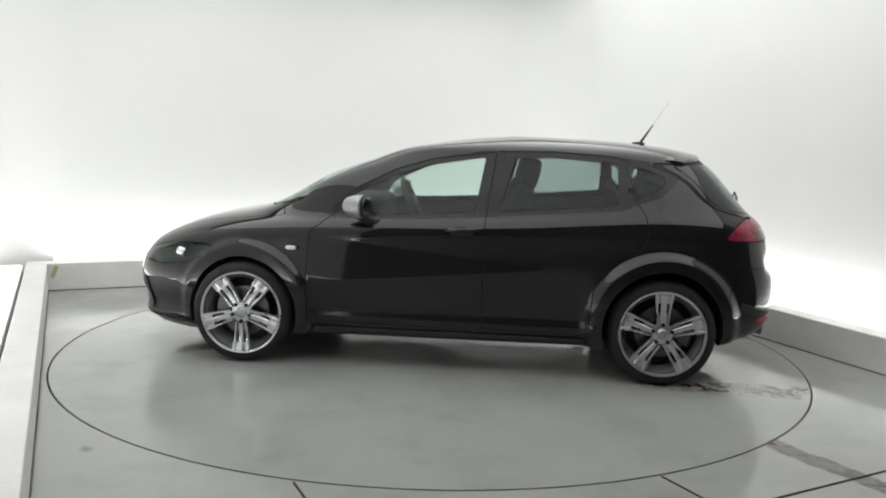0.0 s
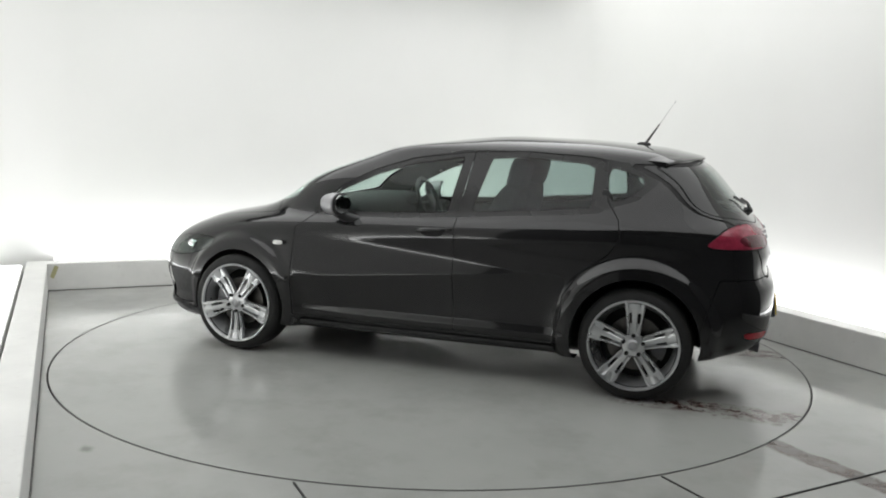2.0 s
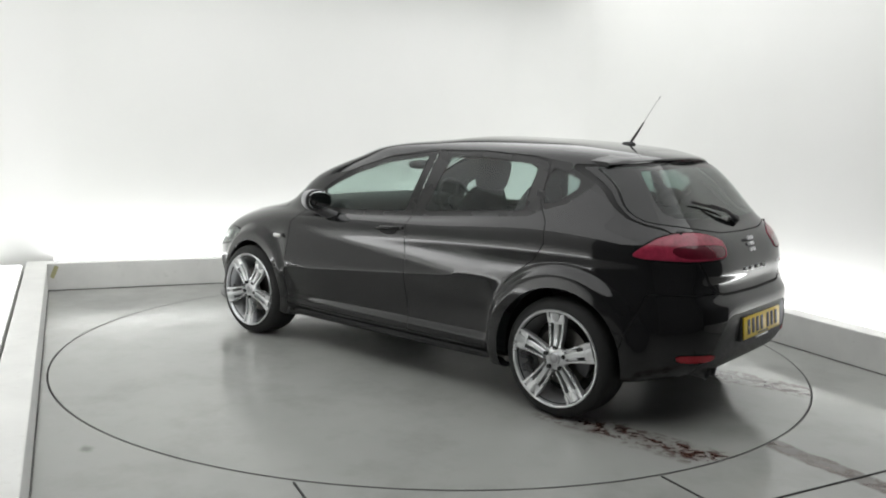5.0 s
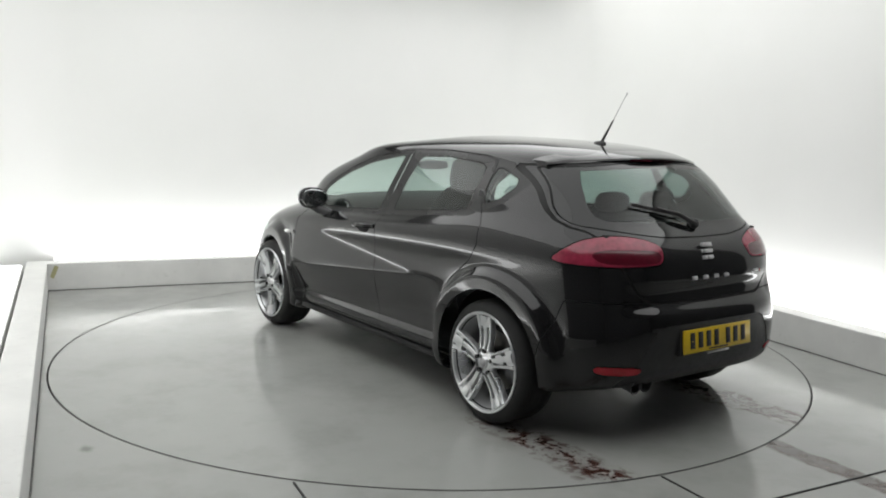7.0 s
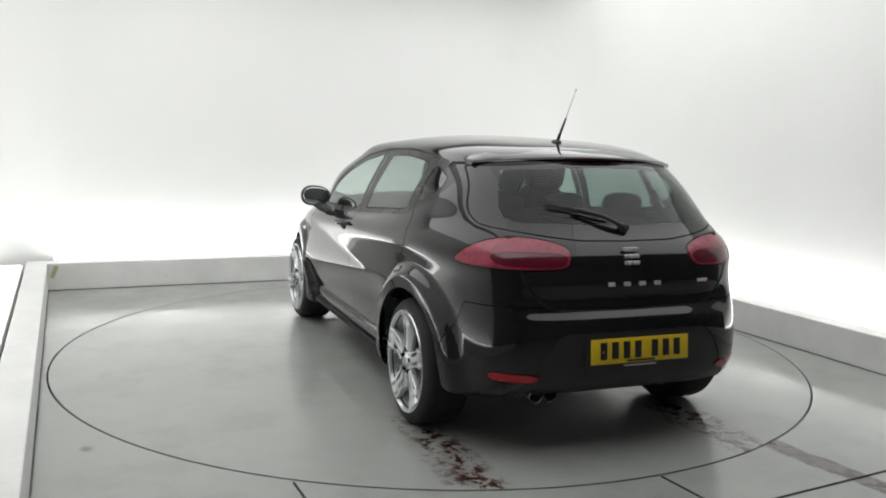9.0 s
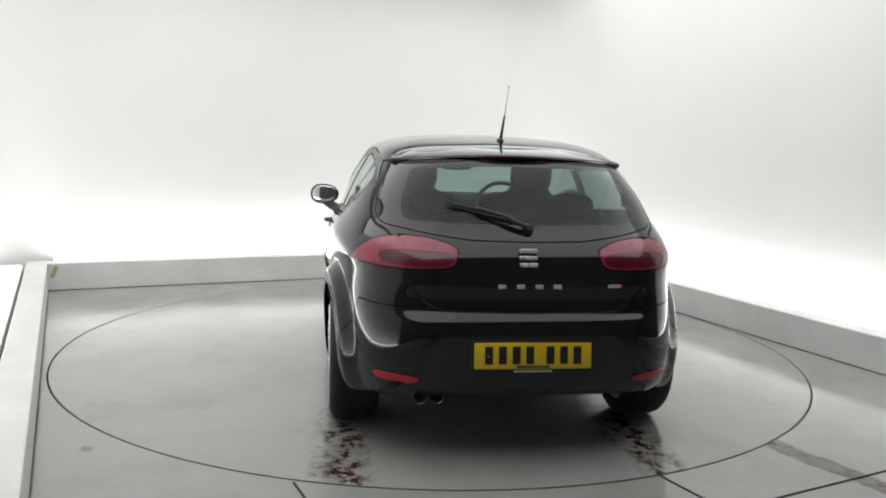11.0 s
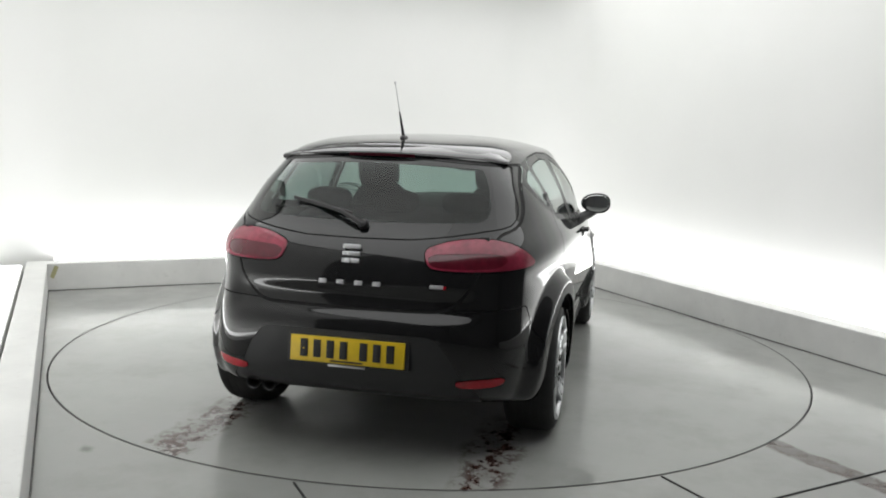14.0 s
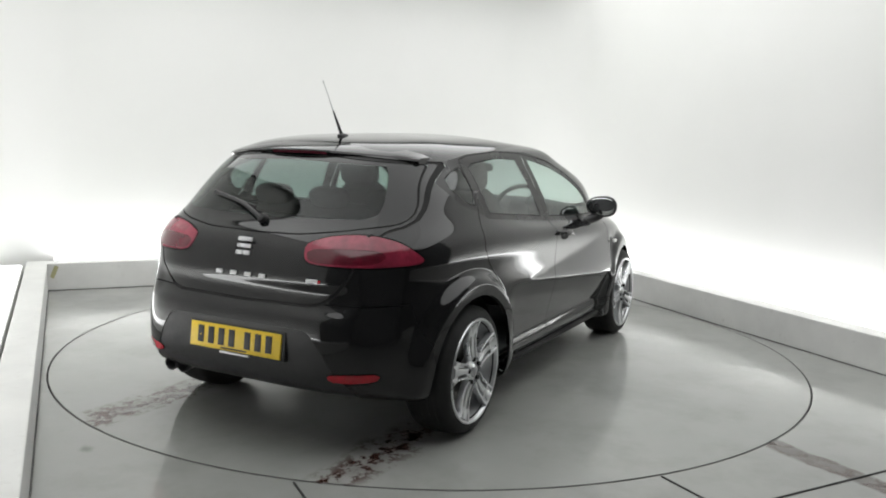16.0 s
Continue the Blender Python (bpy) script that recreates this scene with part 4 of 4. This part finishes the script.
def fit_outside(car):
    # spoiler lip over the tailgate, lying on the roof's rear edge
    skin = tri_skin()[0]
    roof = skin[(skin[:, 2] > 1.2) & (skin[:, 0] < -0.9)]

    def roof_z(x, y):
        return float(roof[np.argmin((roof[:, 0] - x) ** 2 + (roof[:, 1] - abs(y)) ** 2), 2])

    def lip(u):
        """Trailing edge: x, y, height."""
        return -1.562 + 0.175 * abs(u) ** 2.5, 0.580 * u, 1.369 - 0.034 * u * u

    bm = bmesh.new()
    rows = []
    n = 36
    for i in range(n + 1):
        u = -1 + 2 * i / n
        x, y, z = lip(u)
        reach = 0.19 - 0.07 * u ** 4
        low = 0.040 - 0.016 * u ** 4
        front = roof_z(x + reach, y) - 0.003
        pts = [(x + reach * (1 - k), front + (z - front) * k + 0.014 * k * (1 - k)) for k in (0, 0.15, 0.3, 0.5, 0.7, 0.88)]
        pts += [(x, z - 0.003), (x - 0.005, z - 0.012), (x + 0.004, z - 0.024), (x + 0.04, z - low), (x + 0.10, z - low - 0.006)]
        rows.append([bm.verts.new((px, y, pz)) for px, pz in pts])
    for a, b in zip(rows, rows[1:]):
        for k in range(len(a) - 1):
            bm.faces.new((a[k], a[k + 1], b[k + 1], b[k]))
    bm.faces.new(rows[0])
    bm.faces.new(rows[-1][::-1])
    bmesh.ops.recalc_face_normals(bm, faces=bm.faces[:])
    spoiler = part("spoiler", bm, PAINT, car, "black roof spoiler lip")
    lamp = bmesh.new()
    cells = []
    for i in range(13):
        x, y, z = lip(-0.28 + 0.56 * i / 12)
        cells.append([lamp.verts.new((x - 0.0065, y, z - 0.010)), lamp.verts.new((x + 0.001, y, z - 0.0235))])
    for a, b in zip(cells, cells[1:]):
        lamp.faces.new((a[0], a[1], b[1], b[0]))
    bmesh.ops.solidify(lamp, geom=lamp.faces[:], thickness=0.003)
    part("high_brake_lamp", lamp, RED_DEEP, spoiler, "dark red high brake lamp")

    # aerial on the roof
    aerial = new("aerial")
    aerial.parent = car
    tagged(aerial, "black roof aerial with a thin whip")
    part("aerial_foot", blob((0.045, 0.017, 0.014), pose(-1.185, 0, 1.432), 2.2, 20, 10), PLASTIC, aerial, "black rubber foot")
    part("aerial_mast", tube([(-1.195, 0, 1.436), (-1.240, 0, 1.505), (-1.275, 0, 1.560)], [0.009, 0.0065, 0.004], 10), PLASTIC, aerial, "black sleeve")
    part("aerial_whip", tube([(-1.275, 0, 1.560), (-1.325, 0, 1.642), (-1.361, 0, 1.697)], [0.0024, 0.0019, 0.0015], 8), STEEL, aerial, "thin grey whip")
    part("aerial_tip", blob((0.005, 0.005, 0.008), pose(-1.363, 0, 1.700), 2.0, 10, 6), STEEL, aerial)

    # rear wiper
    wiper = new("rear_wiper")
    wiper.parent = car
    tagged(wiper, "black rear window wiper")
    part("wiper_pivot", lathe([(0.0001, 0.03), (0.018, 0.028), (0.024, 0.015), (0.026, -0.01)], 18, pose(-1.838, -0.01, 1.042, 0, -65)), PLASTIC, wiper)
    part("wiper_arm", tube([(-1.858, -0.01, 1.048), (-1.833, 0.10, 1.100), (-1.797, 0.22, 1.130)], [0.012, 0.009, 0.006], 8), PLASTIC, wiper)
    part("wiper_blade", bar((-1.820, 0.05, 1.090), (-1.757, 0.36, 1.146), 0.010, 0.016, bevel=0.003), PLASTIC, wiper)

    # number plate with bars for its characters
    plate = new("number_plate")
    plate.parent = car
    tagged(plate, "yellow rear number plate with dark characters")
    lean = pose(-2.036, -0.010, 0.507, 0, 6)
    part("plate_board", box((0.008, 0.524, 0.114), lean, 0.002), YELLOW, plate)
    w = 0.05
    y = 0.5 * (7 * w + 6 * 0.011 + 0.03)
    for i in range(7):
        y0 = y - w / 2
        part("character_bar", box((0.002, w * 0.70, 0.078), lean @ pose(-0.0052, y0, 0.003), 0.0005), INK, plate)
        y -= w + 0.011 + (0.03 if i == 3 else 0)
    part("plate_screw", lathe([(0.0001, 0.002), (0.006, 0.0015), (0.007, 0)], 12, lean @ pose(-0.0045, 0.20, 0, 0, -90)), YELLOW, plate)
    part("maker_strip", box((0.002, 0.15, 0.007), lean @ pose(-0.0052, 0, -0.047)), INK, plate)
    part("plate_surround", box((0.03, 0.56, 0.135), pose(-2.016, -0.010, 0.507, 0, 6), 0.006), GRAIN, plate, "black plate recess")
    part("plate_light", box((0.012, 0.17, 0.010), pose(-2.040, -0.01, 0.440), 0.002), STEEL, plate, "pale strip below the plate")

    # tailgate badge, model bars, small trim badge
    badge = new("badge")
    badge.parent = car
    tagged(badge, "plain chrome badge of three bars")
    for z0, h, o in ((0.030, 0.020, 0.0), (0.000, 0.018, 0.0), (-0.030, 0.020, 0.0)):
        part("badge_bar", box((0.010, 0.082, h), pose(-1.950 + 0.30 * z0, 0.008, 0.926 + z0, 0, 17), 0.004), BADGE, badge)
    for i in range(4):
        yy = 0.128 - i * 0.083
        part("letter_bar", box((0.006, 0.036, 0.019), pose(-1.982, yy, 0.803, 0, 10), 0.002), BADGE, badge, "small chrome lettering bar")
    part("trim_badge", box((0.005, 0.06, 0.016), pose(-1.967, -0.385, 0.805, 0, 10, 4), 0.002), BADGE, badge, "small chrome trim badge")
    part("trim_badge_accent", box((0.005, 0.018, 0.014), pose(-1.964, -0.418, 0.803, 0, 10, 4), 0.002), REFLECTOR, badge, "small red accent")

    # exhaust
    ex = new("exhaust")
    ex.parent = car
    tagged(ex, "twin steel exhaust tailpipes")
    for yy in (0.475, 0.398):
        part("tailpipe", lathe([(0.030, -0.22), (0.032, -0.02), (0.035, 0.0), (0.033, 0.004), (0.030, 0.0), (0.028, -0.10), (0.0001, -0.10)], 22, pose(-1.950, yy, 0.300, 0, -97)), ALLOY_DARK, ex, "dull steel tailpipe")
    part("silencer", blob((0.13, 0.36, 0.075), pose(-1.72, 0.25, 0.33), 4), GAP, ex, "dull silencer box")

    for s in (1, -1):
        # front door handle; a dark pad stands in for its shaded recess
        h = new("door_handle")
        h.parent = car
        tagged(h, "black pull handle in a recess")
        part("grip", tube([(0.02, s * 0.868, 0.886), (-0.01, s * 0.893, 0.888), (-0.08, s * 0.900, 0.892), (-0.14, s * 0.893, 0.895), (-0.17, s * 0.862, 0.896)], [0.010, 0.013, 0.014, 0.013, 0.010], 10), PAINT, h)
        part("recess", blob((0.075, 0.012, 0.030), pose(-0.075, s * 0.862, 0.878), 2.4, 24, 10), GAP, h, "dark pad for the shade in the handle recess")
        part("lock_cover", blob((0.018, 0.010, 0.014), pose(-0.18, s * 0.866, 0.897), 2.6, 14, 8), PAINT, h)
        # hidden handle behind the rear door's glass
        part("hidden_handle", prism([(-1.045, 1.085), (-1.055, 1.175), (-1.085, 1.170), (-1.125, 1.125), (-1.11, 1.095)], 0.02, Matrix(((1, 0, 0, 0), (0, 0, s, s * 0.722), (0, 1, 0, 0), (0, 0, 0, 1))), bevel=0.004), PLASTIC, h, "black hidden rear door handle")
        # side repeater
        part("side_repeater", blob((0.034, 0.010, 0.014), pose(0.968, s * 0.874, 0.742), 2.8, 20, 10), WHITE_LENS, car, "small clear side repeater")
        # dark bar painting the shade under the sill, and the mudflap-like edge of the sill
        part("sill_shade_bar", bar((0.84, s * 0.806, 0.232), (-0.84, s * 0.808, 0.238), 0.03, 0.028, bevel=0.008), GAP, car, "dark bar for the shade under the sill")
        part("arch_edge", bar((0.90, s * 0.83, 0.215), (0.86, s * 0.83, 0.25), 0.03, 0.03, bevel=0.006), PLASTIC, car)
    # front lip
    lip = bmesh.new()
    rr = []
    for i in range(31):
        a = math.radians(-68 + 136 * i / 30)
        x, y = 0.86 + 1.27 * math.cos(a) ** 0.62, 0.86 * math.sin(a) / math.sin(math.radians(68))
        rr.append([lip.verts.new((x + dx, y * k, z)) for dx, k, z in ((-0.06, 0.96, 0.235), (0.005, 1.0, 0.225), (0.015, 1.005, 0.215), (0.005, 1.0, 0.205), (-0.06, 0.96, 0.205))])
    for a, b in zip(rr, rr[1:]):
        for k in range(5):
            lip.faces.new((a[k], a[(k + 1) % 5], b[(k + 1) % 5], b[k]))
    part("front_lip", lip, PLASTIC, car, "black front spoiler lip")


def fit_seat(car, y, x=0.0):
    seat = new("front_seat")
    seat.parent = car
    tagged(seat, "charcoal cloth front seat")
    part("cushion", blob((0.26, 0.25, 0.10), pose(0.02 + x, y, 0.50, 0, -6), 3.2), CLOTH, seat)
    part("backrest", blob((0.09, 0.24, 0.34), pose(-0.34 + x, y, 0.84, 0, -20), 3.0, warp=lambda v: Vector((v.x, v.y * (1 - 0.22 * max(0, v.z) / 0.34), v.z))), CLOTH, seat)
    part("headrest", blob((0.055, 0.125, 0.095), pose(-0.475 + x, y, 1.225, 0, -14), 4.2), CLOTH, seat)
    for d in (-0.06, 0.06):
        part("headrest_post", tube([(-0.44 + x, y + d, 1.10), (-0.465 + x, y + d, 1.19)], 0.006, 8), STEEL, seat)


def fit_cabin(car):
    fit_seat(car, 0.36)
    fit_seat(car, -0.36, 0.05)
    bench = new("rear_seat")
    bench.parent = car
    tagged(bench, "charcoal cloth rear bench")
    part("cushion", blob((0.27, 0.62, 0.10), pose(-0.86, 0, 0.50, 0, -8), 4), CLOTH, bench)
    part("backrest", blob((0.08, 0.62, 0.30), pose(-1.17, 0, 0.80, 0, -24), 4), CLOTH, bench)
    for y in (0.36, -0.36, 0.0):
        part("headrest", blob((0.045, 0.12, 0.055), pose(-1.30, y, 1.115, 0, -18), 2.8), CLOTH, bench)
    dash = part("dashboard", blob((0.34, 0.66, 0.16), pose(0.86, 0, 0.86, 0, 6), 3.4), LINER, car, "dark dashboard")
    part("cowl", blob((0.10, 0.17, 0.06), pose(0.62, -0.36, 0.965), 2.6), LINER, dash)
    steer = new("steering_wheel")
    steer.parent = car
    tagged(steer, "black steering wheel")
    tilt = pose(0.40, -0.36, 0.955, 0, -66)
    ring = bmesh.new()
    loop = []
    for i in range(37):
        a = 2 * math.pi * i / 36
        loop.append(tilt @ Vector((0.182 * math.cos(a), 0.182 * math.sin(a), 0)))
    part("steering_rim", tube(loop, 0.015, 8, ring), PLASTIC, steer)
    part("steering_hub", blob((0.06, 0.075, 0.03), tilt, 2.8), PLASTIC, steer)
    for a in (90, 210, 330):
        part("steering_spoke", bar(tilt @ Vector((0.05 * math.cos(math.radians(a)), 0.05 * math.sin(math.radians(a)), 0)), tilt @ Vector((0.175 * math.cos(math.radians(a)), 0.175 * math.sin(math.radians(a)), 0)), 0.03, 0.012, bevel=0.003), PLASTIC, steer)
    part("inner_mirror", blob((0.02, 0.12, 0.032), pose(0.45, -0.02, 1.238, 0, 8, -6), 3), PLASTIC, car, "black inner mirror")
    part("parcel_shelf", box((0.46, 1.16, 0.015), pose(-1.58, 0, 1.005), 0.004), LINER, car, "dark parcel shelf")
    part("tunnel_console", blob((0.5, 0.11, 0.16), pose(0.2, 0, 0.50), 4), LINER, car, "dark centre console")


MIRROR = plain("mirror_glass", (0.75, 0.77, 0.77), 0.02, 1.0, var=0.03)
place_wheels(car)
fit_mirrors(car)
fit_outside(car)
fit_cabin(car)


# ---------------------------------------------------------------- what moves
def motions():
    stops = [i * 0.5 for i in range(33)]
    walk(turntable, [(t, pose(0, 0, 0, 0, 0, table_angle(t))) for t in stops])
    walk(car, [(t, pose(0, 0, 0, 0, 0, table_angle(t)) @ Matrix.Translation((-CAR_OFF[0], -CAR_OFF[1], 0))) for t in stops])


motions()
